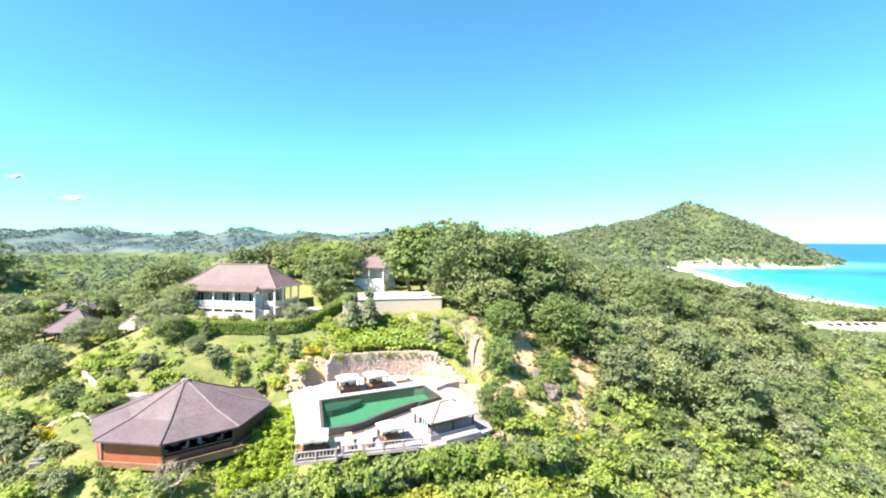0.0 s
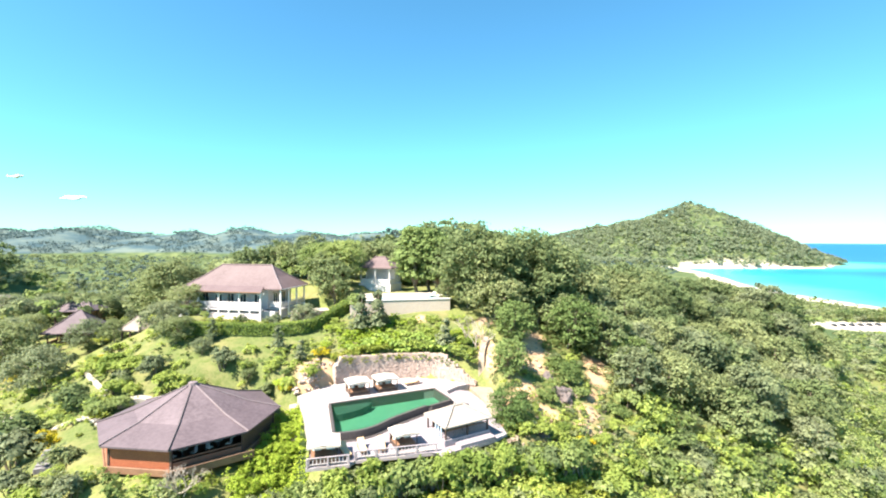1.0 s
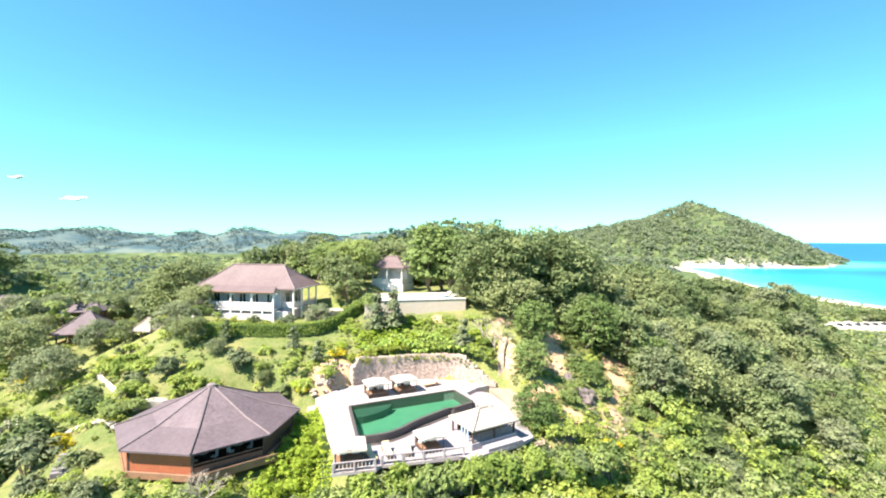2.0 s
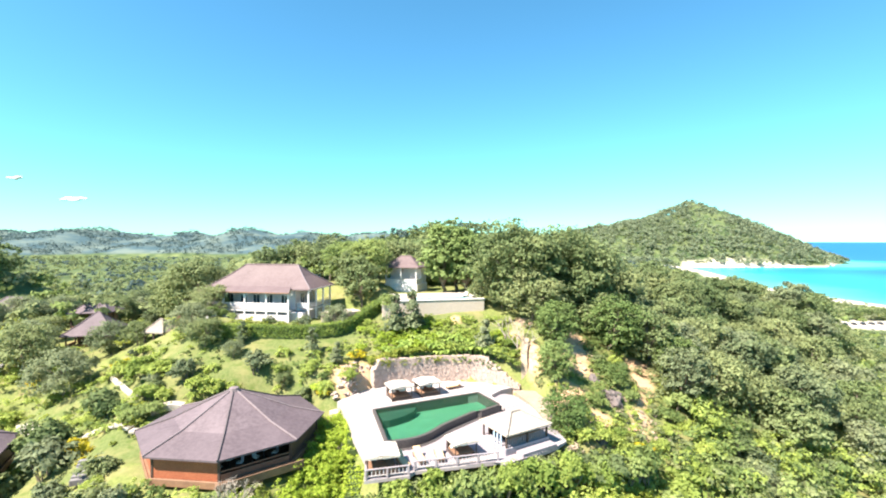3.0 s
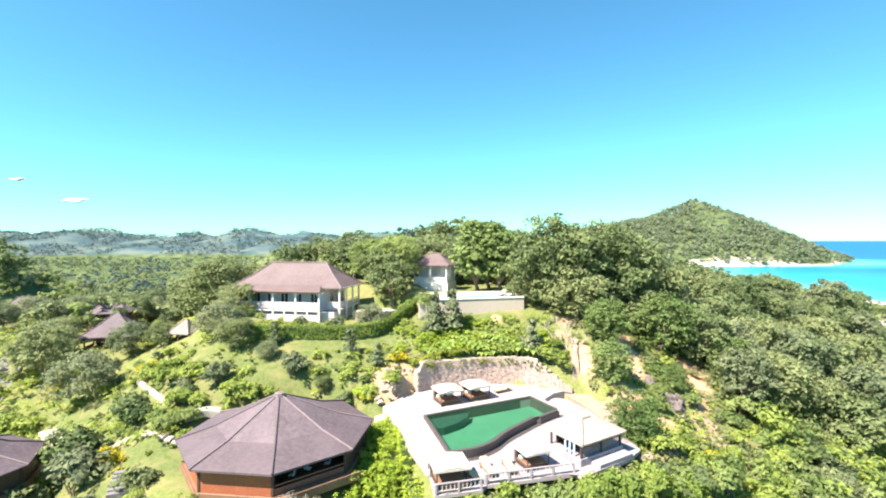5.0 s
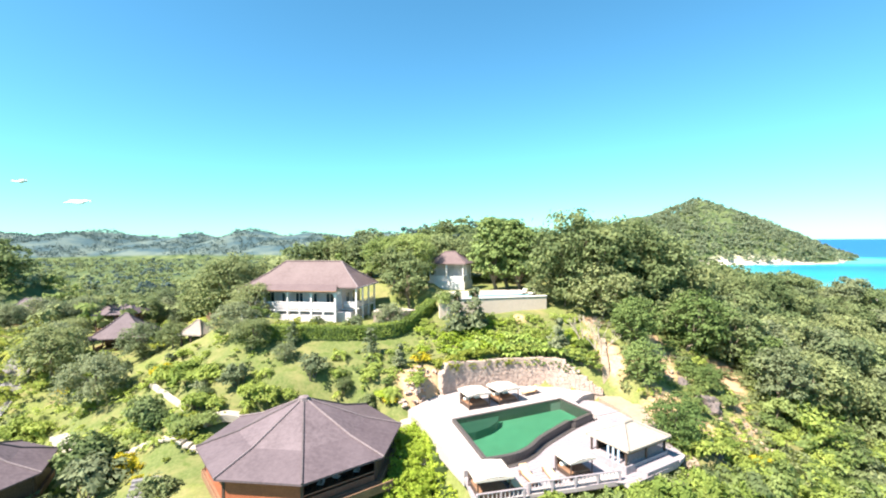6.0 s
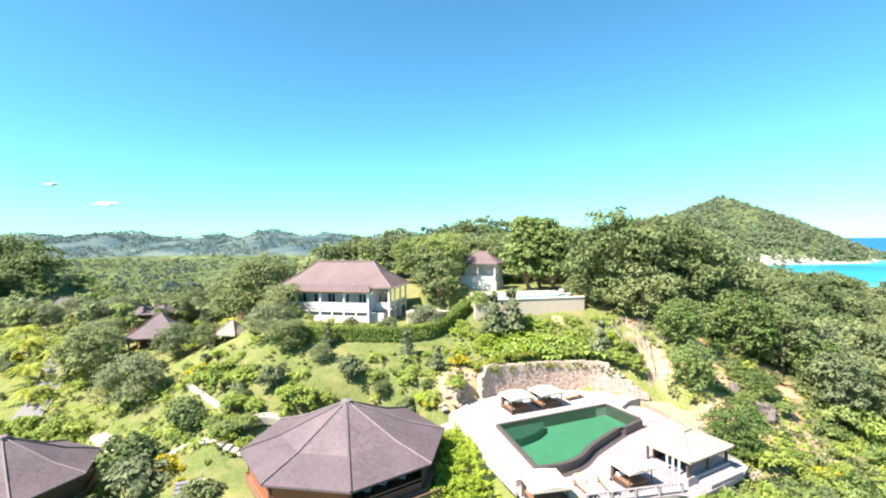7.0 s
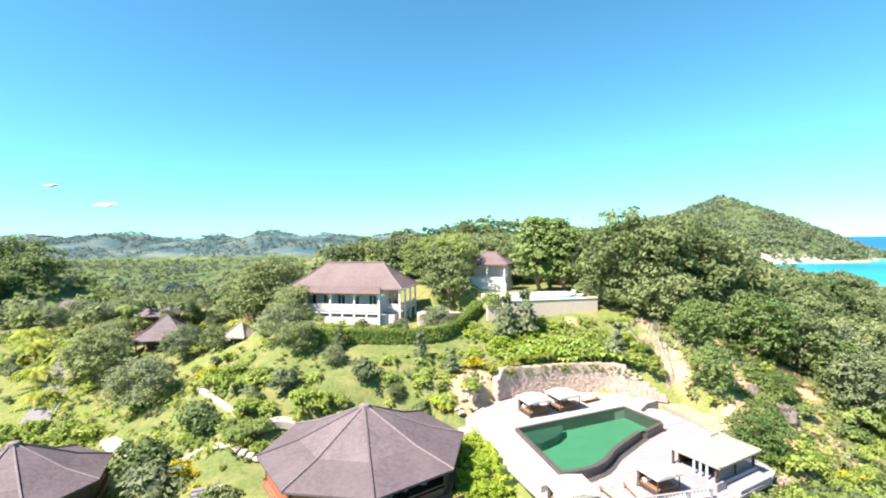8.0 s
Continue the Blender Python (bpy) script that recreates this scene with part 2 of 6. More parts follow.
def raw_part(name, verts, faces, material, parent=None, label=""):
    me = bpy.data.meshes.new(name)
    me.from_pydata([tuple(v) for v in verts], [], [tuple(f) for f in faces])
    me.materials.append(material)
    ob = new(name, me)
    ob.parent = parent
    return tagged(ob, label)


def thing(name, x, y, z, rz, label, category, group="", kind=""):
    ob = new(name)
    ob.matrix_basis = pose(x, y, z, 0, 0, rz)
    return tagged(ob, label, category, group, kind)


def box(bm, x, y, z, sx, sy, sz, rz=0.0, rx=0.0, ry=0.0, bevel=0.0):
    """A box with its middle at x, y, z."""
    made = bmesh.ops.create_cube(bm, size=1.0, matrix=pose(x, y, z, rx, ry, rz) @ Matrix.Diagonal((sx, sy, sz, 1)))
    if bevel:
        edges = list({e for v in made["verts"] for e in v.link_edges})
        bmesh.ops.bevel(bm, geom=edges, offset=bevel, segments=1, affect="EDGES")
    return bm


def box_part(name, parent, material, *dims, label="", **turn):
    turn.setdefault("bevel", 0.02)
    return part(name, box(bmesh.new(), *dims, **turn), material, parent, label)


def tube(bm, points, radii, sides=7):
    """A tapered tube through the points."""
    rings = []
    for n, (p, r) in enumerate(zip(points, radii)):
        a = Vector(points[max(0, n - 1)])
        b = Vector(points[min(len(points) - 1, n + 1)])
        q = (b - a).to_track_quat("Z", "Y")
        rings.append([bm.verts.new(Vector(p) + q @ Vector((r * math.cos(2 * math.pi * k / sides), r * math.sin(2 * math.pi * k / sides), 0))) for k in range(sides)])
    for lo, hi in zip(rings, rings[1:]):
        for k in range(sides):
            bm.faces.new((lo[k], lo[(k + 1) % sides], hi[(k + 1) % sides], hi[k]))
    bm.faces.new(rings[-1])
    bm.faces.new(list(reversed(rings[0])))
    return bm


def slab(bm, outline, z0, z1):
    """A flat slab over an outline of x, y, from z0 up to z1."""
    lo = [bm.verts.new((x, y, z0)) for x, y in outline]
    hi = [bm.verts.new((x, y, z1)) for x, y in outline]
    n = len(outline)
    bm.faces.new(hi)
    bm.faces.new(list(reversed(lo)))
    for k in range(n):
        bm.faces.new((lo[k], lo[(k + 1) % n], hi[(k + 1) % n], hi[k]))
    bmesh.ops.recalc_face_normals(bm, faces=bm.faces[:])
    return bm


def strip(bm, line, z0, z1, width):
    """A wall of some width along a line of x, y; z1 may be one height for each point."""
    tops = z1 if isinstance(z1, (list, tuple)) else [z1] * len(line)
    rows = []
    for n, (x, y) in enumerate(line):
        ax, ay = line[max(0, n - 1)]
        bx, by = line[min(len(line) - 1, n + 1)]
        d = math.hypot(bx - ax, by - ay)
        nx, ny = -(by - ay) / d * width / 2, (bx - ax) / d * width / 2
        rows.append([bm.verts.new((x + nx, y + ny, z0)), bm.verts.new((x + nx, y + ny, tops[n])), bm.verts.new((x - nx, y - ny, tops[n])), bm.verts.new((x - nx, y - ny, z0))])
    for a, b in zip(rows, rows[1:]):
        for k in range(4):
            bm.faces.new((a[k], a[(k + 1) % 4], b[(k + 1) % 4], b[k]))
    bm.faces.new(rows[0])
    bm.faces.new(list(reversed(rows[-1])))
    bmesh.ops.recalc_face_normals(bm, faces=bm.faces[:])
    return bm


def curve_points(points, steps=6):
    """A smooth line through the points."""
    out = []
    for n in range(len(points) - 1):
        p0, p1 = Vector(points[max(0, n - 1)]), Vector(points[n])
        p2, p3 = Vector(points[n + 1]), Vector(points[min(len(points) - 1, n + 2)])
        for k in range(steps):
            t = k / steps
            out.append(tuple(0.5 * (2 * p1 + (p2 - p0) * t + (2 * p0 - 5 * p1 + 4 * p2 - p3) * t * t + (3 * p1 - p0 - 3 * p2 + p3) * t ** 3)))
    return out + [tuple(points[-1])]


# ---- the lie of the land ----
def sstep(a, b, v):
    t = min(1.0, max(0.0, (v - a) / (b - a)))
    return t * t * (3 - 2 * t)


POOL_O, POOL_U, POOL_V = (-13.2, 48.9), (0.909, 0.417), (0.417, -0.909)


def pool_uv(x, y):
    dx, dy = x - POOL_O[0], y - POOL_O[1]
    return dx * POOL_U[0] + dy * POOL_U[1], dx * POOL_V[0] + dy * POOL_V[1]


def pool_xy(u, v):
    return POOL_O[0] + u * POOL_U[0] + v * POOL_V[0], POOL_O[1] + u * POOL_U[1] + v * POOL_V[1]


WALL_U, WALL_V = (-2.6, 0.9, 2.6, 5.6, 9.0, 12.3, 14.6, 16.3, 17.8), (-4.4, -6.7, -7.3, -7.4, -6.9, -5.8, -4.2, -2.3, -0.2)


def box_mask(u, v, u0, u1, v0, v1, soft):
    return sstep(u0 - soft, u0, u) * (1 - sstep(u1, u1 + soft, u)) * sstep(v0 - soft, v0, v) * (1 - sstep(v1, v1 + soft, v))


SEA = -45.0


def ridge(x, y, cx, cy, rx, ry, h, turn=0.0):
    c, s = math.cos(turn), math.sin(turn)
    dx, dy = x - cx, y - cy
    a, b = (dx * c + dy * s) / rx, (-dx * s + dy * c) / ry
    r = math.sqrt(a * a + b * b)
    return h * (1 - r) ** 0.8 if r < 1 else 0.0


def shore(y):
    return 412 + 112 * sstep(450, 900, y) + 75 * sstep(850, 1200, y) + 16 * (1 - sstep(150, 450, y))


def headland(x, y):
    return max(ridge(x, y, 745, 1400, 385, 300, 190), ridge(x, y, 902, 1388, 315, 165, 92), ridge(x, y, 490, 1458, 315, 215, 96))


def ground(x, y):
    z = -6 + 15 * sstep(30, 82, y) - 0.22 * max(0.0, 34 - y) * (1 - sstep(60, 200, abs(x)))
    z = max(z, -16.0)
    k = 0.36 - 0.22 * sstep(72, 108, y)
    z -= k * max(0.0, x - 8)
    z -= 0.9 * max(0.0, x - 0.72 * max(y, 74.0)) * sstep(50, 70, x)
    z -= min(10.0, 0.45 * max(0.0, -38 - x))
    far = sstep(120, 330, math.hypot(x * 0.9, y))
    z = z * (1 - far) + (-34.0) * far
    z = max(z, -40.0 + 2 * far)
    # terraces
    u, v = pool_uv(x, y)
    m = box_mask(u, v, -2.2, 18.6, float(np.interp(u, WALL_U, WALL_V)), 12.6, 0.9)
    z = z * (1 - m) - 1.5 * m
    m = 1 - sstep(8.0, 12.0, math.hypot(x + 25.7, y - 45.0))
    z = z * (1 - m) - 2.4 * m
    c, s = math.cos(math.radians(-20)), math.sin(math.radians(-20))
    a, b = (x + 32.5) * c + (y - 74.3) * s, -(x + 32.5) * s + (y - 74.3) * c
    m = box_mask(a, b, -9.5, 14, -5.5, 7, 3.0)
    z = z * (1 - m) + 4.95 * m
    m = box_mask(x, y, -14, 4, 72.5, 95, 2.2)
    z = z * (1 - m) + 7.9 * m
    # far hills
    z += ridge(x, y, 0, 430, 190, 120, 66)
    z += ridge(x, y, -258, 242, 72, 56, 44)
    if y > 500 or x > 150:
        b = sstep(shore(y) - 70, shore(y) + 20, x)
        z = z * (1 - b) - 56 * b
        z += headland(x, y)
    if y > 850 and x < 200:
        for cx, cy, rx, ry, h in ((-2000, 1740, 600, 665, 86), (-1720, 1740, 350, 600, 90), (-1510, 1770, 290, 520, 90), (-1325, 1800, 330, 570, 98), (-1010, 1830, 210, 475, 86), (-785, 1850, 300, 475, 100), (-560, 1860, 380, 475, 90), (-252, 1860, 508, 475, 83), (90, 1860, 410, 475, 74)):
            z = max(z, -34 + ridge(x, y, cx, cy, rx, ry, h))
    return z


def spaced(lo, hi, fine_lo, fine_hi, step, grow, most):
    """Grid lines, close together in the middle and wider outwards."""
    mid = [fine_lo + step * k for k in range(int((fine_hi - fine_lo) / step) + 1)]
    for end, way in ((hi, 1), (lo, -1)):
        v, s = (mid[-1] if way > 0 else mid[0]), step
        while (end - v) * way > 0:
            s = min(s * grow, most)
            v = v + s * way
            mid = mid + [v] if way > 0 else [v] + mid
    return mid


def in_lawn(x, y):
    bank = box_mask(x, y, -16, 2, 60, 67.5, 1.5)
    return max(bank, box_mask(x, y, -60, -17, 44, 65, 3.0)) * (1 - sstep(7.0, 10.0, 12 - math.hypot(x + 25.7, y - 45)))


SOIL = ((11.6, 64.6, 1.9), (10.9, 61.4, 1.9), (10.3, 58.4, 1.6), (19.8, 63.2, 2.0), (18.6, 59.6, 1.5), (17.0, 56.4, 1.2), (15.6, 53.2, 1.2), (14.2, 50.4, 1.1), (7.6, 57.4, 1.5), (5.0, 66.5, 1.3), (-4.2, 66.6, 1.3), (-16.6, 55.4, 2.4), (10.4, 50.6, 1.6), (9.6, 47.0, 1.2), (5.4, 42.8, 1.0), (6.6, 41.0, 0.9), (4.6, 48.2, 1.2), (8.4, 53.4, 1.5), (4.6, 60.4, 1.4), (3.4, 63.0, 1.1), (4.9, 57.9, 1.3), (4.2, 60.0, 1.1), (6.0, 52.6, 1.2))


def open_slope(x, y):
    """The bare slope beside the pool terrace."""
    return 5.0 < x < 21.5 and 47.5 < y < 66.5


def weights(x, y, z):
    soil = max(1 - math.hypot(x - a, y - b) / (2 * r) for a, b, r in SOIL)
    top = SEA + (-1.0 if y > 620 and headland(x, y) > 1.0 else 9.5 if y < 1040 else 1.8)
    sand = (1 - sstep(top - 1.5, top + 1.5, z)) if x > (shore(y) - 105 if y < 620 else 180) and y > 200 else 0.0
    if y < 1000:
        sand = max(sand, sstep(shore(y) - 92, shore(y) - 80, x))
    if y > 1040 and z > SEA + 0.6:
        sand = 0.0
    sand = max(sand, 1.15 * (1 - math.hypot((x - 262) / 66, (y - 284) / 30)))
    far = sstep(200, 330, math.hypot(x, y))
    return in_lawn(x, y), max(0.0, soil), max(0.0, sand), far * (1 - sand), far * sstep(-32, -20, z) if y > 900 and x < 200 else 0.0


def relief(x, y):
    """The small unevenness of the ground, none on the terraces and under the buildings."""
    z = noise.fractal(Vector((x * 0.12, y * 0.12, 0)), 1.0, 2.0, 4) * 0.35
    r = math.hypot(x, y - 50)
    if r > 300:
        z += noise.fractal(Vector((x * 0.006, y * 0.004, 3)), 0.8, 2.1, 6) * min(16.0 if y > 1100 and x < 200 else 34.0, (r - 300) * 0.018) * sstep(-36, 10, ground(x, y))
    u, v = pool_uv(x, y)
    return z * (1 - max(box_mask(u, v, -2, 16.5, -7.0, 12.6, 1), 1 - sstep(8, 10, math.hypot(x + 25.7, y - 45))))


def build_ground():
    xs = spaced(-4900, 4900, -92, 84, 1.25, 1.09, 70)
    ys = spaced(-900, 4900, 22, 106, 1.25, 1.09, 70)
    verts, cover = [], []
    for y in ys:
        for x in xs:
            z = ground(x, y)
            z += relief(x, y)
            verts.append((x, y, z))
            cover.append(weights(x, y, z))
    n = len(xs)
    faces = [(j * n + i, j * n + i + 1, (j + 1) * n + i + 1, (j + 1) * n + i) for j in range(len(ys) - 1) for i in range(n - 1)]
    ob = raw_part("ground", verts, faces, M["ground"])
    ob.data.shade_smooth()
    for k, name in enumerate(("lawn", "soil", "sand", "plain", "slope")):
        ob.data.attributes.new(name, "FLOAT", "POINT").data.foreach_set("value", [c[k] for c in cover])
    return tagged(ob, "hilly green ground with lawn, orange soil and far slopes", "ground", kind="structure")


def build_sea():
    xs = spaced(100, 4950, 300, 700, 12, 1.08, 120)
    ys = spaced(-1500, 4950, 200, 1300, 14, 1.08, 120)
    verts, depth = [], []
    for y in ys:
        for x in xs:
            verts.append((x, y, SEA + 58 * sstep(2300, 4800, math.hypot(x, y))))
            off = x - shore(y) + 40
            off = min(off, 3.0 * max(0.0, math.hypot((x - 820) / 425, (y - 1390) / 270) - 1) * 200 + 30) if y < 1700 else off
            depth.append(max(0.0, min(1.0, off / 700)))
    n = len(xs)
    faces = [(j * n + i, j * n + i + 1, (j + 1) * n + i + 1, (j + 1) * n + i) for j in range(len(ys) - 1) for i in range(n - 1)]
    ob = raw_part("water", verts, faces, M["sea"])
    ob.data.attributes.new("depth", "FLOAT", "POINT").data.foreach_set("value", depth)
    return tagged(ob, "turquoise sea, deep blue towards the horizon", "sea", kind="structure")


build_ground()
build_sea()


# ---- buildings ----
def ring(n, radius, first, z):
    return [(radius * math.cos(radians(first + 360 * k / n)), radius * math.sin(radians(first + 360 * k / n)), z) for k in range(n)]


def octagon_pavilion(x, y, base, radius, eave, apex, first, label):
    """A low eight-sided pavilion on stilts: flared shingle roof, plank panels, an open side with a railing."""
    t = thing("octagonal_pavilion", x, y, base, 0, label, "pavilion", "octagonal pavilions")
    e, a = eave - base, apex - base
    knee_z, knee_r = e + (a - e) * 0.30, radius * 0.62
    bm = bmesh.new()
    knee = [bm.verts.new(p) for p in ring(8, knee_r, first, knee_z)]
    top = [bm.verts.new(p) for p in ring(8, 0.35, first, a)]
    for k in range(8):
        j = (k + 1) % 8
        for lo, hi in ((knee, top),):
            bm.faces.new((lo[k], lo[j], hi[j], hi[k]))
    bm.faces.new(top)
    bmesh.ops.recalc_face_normals(bm, faces=bm.faces[:])
    roof = part("roof", bm, M["shingle"], t, "grey-brown shingle roof with a flared skirt")
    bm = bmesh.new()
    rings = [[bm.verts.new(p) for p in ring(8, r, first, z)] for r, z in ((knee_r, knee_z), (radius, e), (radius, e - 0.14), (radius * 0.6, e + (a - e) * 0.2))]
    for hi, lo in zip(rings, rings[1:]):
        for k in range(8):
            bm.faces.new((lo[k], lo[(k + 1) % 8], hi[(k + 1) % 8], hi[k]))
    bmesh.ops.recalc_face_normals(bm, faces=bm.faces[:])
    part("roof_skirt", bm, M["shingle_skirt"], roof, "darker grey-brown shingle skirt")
    for k in range(8):
        line = [Vector(ring(8, r, first, z)[k]) + Vector((0, 0, 0.05)) for r, z in ((radius * 1.005, e), (knee_r, knee_z), (0.3, a))]
        # every third hip stays dark, the others get the glint-pale tone
        dark = k % 3 == 0
        part("ridge_cap", tube(bmesh.new(), line, (0.07, 0.075, 0.07), 6), M["ridge_dark" if dark else "ridge_cap"], roof)
    bm = bmesh.new()
    tube(bm, [(0, 0, a - 0.1), (0, 0, a + 0.22), (0, 0, a + 0.3)], (0.5, 0.42, 0.1), 8)
    part("finial", bm, M["ridge_cap"], t)
    wall_r, floor_z = radius * 0.91, e - 1.9
    inner = ring(8, wall_r, first, 0)
    part("floor", slab(bmesh.new(), [(p[0], p[1]) for p in ring(8, wall_r * 1.04, first, 0)], floor_z - 0.22, floor_z), M["brown_wood"], t)
    for k in range(8):
        p, q = Vector(inner[k]), Vector(inner[(k + 1) % 8])
        mid, length, turn = (p + q) / 2, (q - p).length, math.degrees(math.atan2(q.y - p.y, q.x - p.x))
        box_part("post", t, M["dark_wood"], p.x, p.y, (floor_z + e) / 2 + 0.1, 0.2, 0.2, e - floor_z + 0.2)
        box_part("skirt_board", t, M["brown_wood"], mid.x * 1.045, mid.y * 1.045, floor_z - 0.2, length * 1.05, 0.08, 0.55, rz=turn)
        box_part("stilt", t, M["dark_wood"], p.x * 0.94, p.y * 0.94, (floor_z - 0.2) / 2 - 0.3, 0.24, 0.24, floor_z - 0.2 + 0.6)
        if k == 0:
            rail = part("railing", box(bmesh.new(), mid.x, mid.y, floor_z + 0.72, length, 0.09, 0.08, rz=turn), M["brown_wood"], t)
            out = mid.normalized()
            balcony = box_part("balcony", t, M["brown_wood"], mid.x + out.x * 0.75, mid.y + out.y * 0.75, floor_z - 0.12, length * 1.12, 1.3, 0.2, rz=turn, label="brown boarded balcony")
            box_part("balcony_board", balcony, M["brown_wood"], mid.x + out.x * 1.5, mid.y + out.y * 1.5, floor_z + 0.2, length * 1.2, 0.09, 0.62, rz=turn)
            for c in (-0.5, 0.0, 0.5):
                box_part("balcony_post", balcony, M["dark_wood"], mid.x + out.x * 1.42 + (q - p).x * c * 1.1, mid.y + out.y * 1.42 + (q - p).y * c * 1.1, floor_z / 2 - 0.2, 0.14, 0.14, floor_z + 0.3)
            part("railing_panel", box(bmesh.new(), mid.x, mid.y, floor_z + 0.26, length - 0.2, 0.05, 0.46, rz=turn), M["brown_wood"], rail)
        elif k in (1, 2):
            # right-hand panels: the eave's shade is put into a darker wood colour
            box_part("wall_panel", t, M["dark_wood"], mid.x, mid.y, floor_z + 0.92, length - 0.2, 0.09, 1.84, rz=turn, label="plank wall panel, eave shade put into its dark colour")
        else:
            panel = box_part("wall_panel", t, M["redwood"], mid.x, mid.y, floor_z + 0.86, length - 0.2, 0.1, 1.7, rz=turn, label="red-brown wooden wall panel")
            box_part("top_batten", panel, M["brown_wood"], mid.x * 1.012, mid.y * 1.012, floor_z + 1.68, length - 0.15, 0.07, 0.1, rz=turn)
    return t


def hip_roof(bm, sx, sy, z0, z1, ridge_len, lip=0.15, dip=0.0):
    """A hipped roof round the origin: eaves sx by sy at z0, a ridge along x at z1; dip lowers the middle of the slopes into a gentle sweep."""
    def rect(a, b, z):
        return [bm.verts.new((i * a / 2, j * b / 2, z)) for i, j in ((-1, -1), (1, -1), (1, 1), (-1, 1))]
    low, under = rect(sx, sy, z0), rect(sx, sy, z0 - lip)
    mid = rect(sx * 0.45 + ridge_len * 0.55, sy * 0.45, z0 + (z1 - z0) * 0.55 - dip)
    top = rect(max(ridge_len, 0.05), 0.05, z1)
    soffit = rect(sx * 0.5, sy * 0.5, z0 + 0.02)
    for a, b in ((under, low), (low, mid), (mid, top), (soffit, under)):
        for k in range(4):
            bm.faces.new((a[k], a[(k + 1) % 4], b[(k + 1) % 4], b[k]))
    bm.faces.new(top)
    bmesh.ops.recalc_face_normals(bm, faces=bm.faces[:])
    return bm


def roof_ridges(parent, sx, sy, z0, z1, ridge_len, dip, material):
    for i, j in ((-1, -1), (1, -1), (1, 1), (-1, 1)):
        line = [(i * sx / 2, j * sy / 2, z0 + 0.03), (i * (sx * 0.45 + ridge_len * 0.55) / 2, j * sy * 0.225, z0 + (z1 - z0) * 0.55 - dip + 0.04), (i * ridge_len / 2, 0, z1 + 0.03)]
        part("ridge_cap", tube(bmesh.new(), line, (0.09, 0.1, 0.1), 6), material, parent)
    if ridge_len > 0.3:
        part("ridge_cap", tube(bmesh.new(), [(-ridge_len / 2, 0, z1 + 0.04), (ridge_len / 2, 0, z1 + 0.04)], (0.11, 0.11), 6), material, parent)


def window_part(parent, x, y, z, w, h, turn_x, frame_material):
    """A casement in a wall that faces -y (turn_x False) or +x (True): frame, mullion and panes."""
    def put(name, mat, dx, dz, sw, sh, depth, holder):
        if turn_x:
            return box_part(name, holder, mat, x + depth, y + dx, z + dz, 0.08, sw, sh, bevel=0.0)
        return box_part(name, holder, mat, x + dx, y - depth, z + dz, sw, 0.08, sh, bevel=0.0)
    win = put("window", M["dark_wood"], 0, 0, w, h, 0.01, parent)
    for dx in (-w / 4, w / 4):
        put("pane", M["glass"], dx, 0, w / 2 - 0.12, h - 0.16, 0.035, win)
    for dx in (-w / 2, 0, w / 2):
        put("frame", frame_material, dx, 0, 0.08, h + 0.08, 0.05, win)
    for dz in (-h / 2, h / 2):
        put("frame", frame_material, 0, dz, w + 0.08, 0.08, 0.045, win)


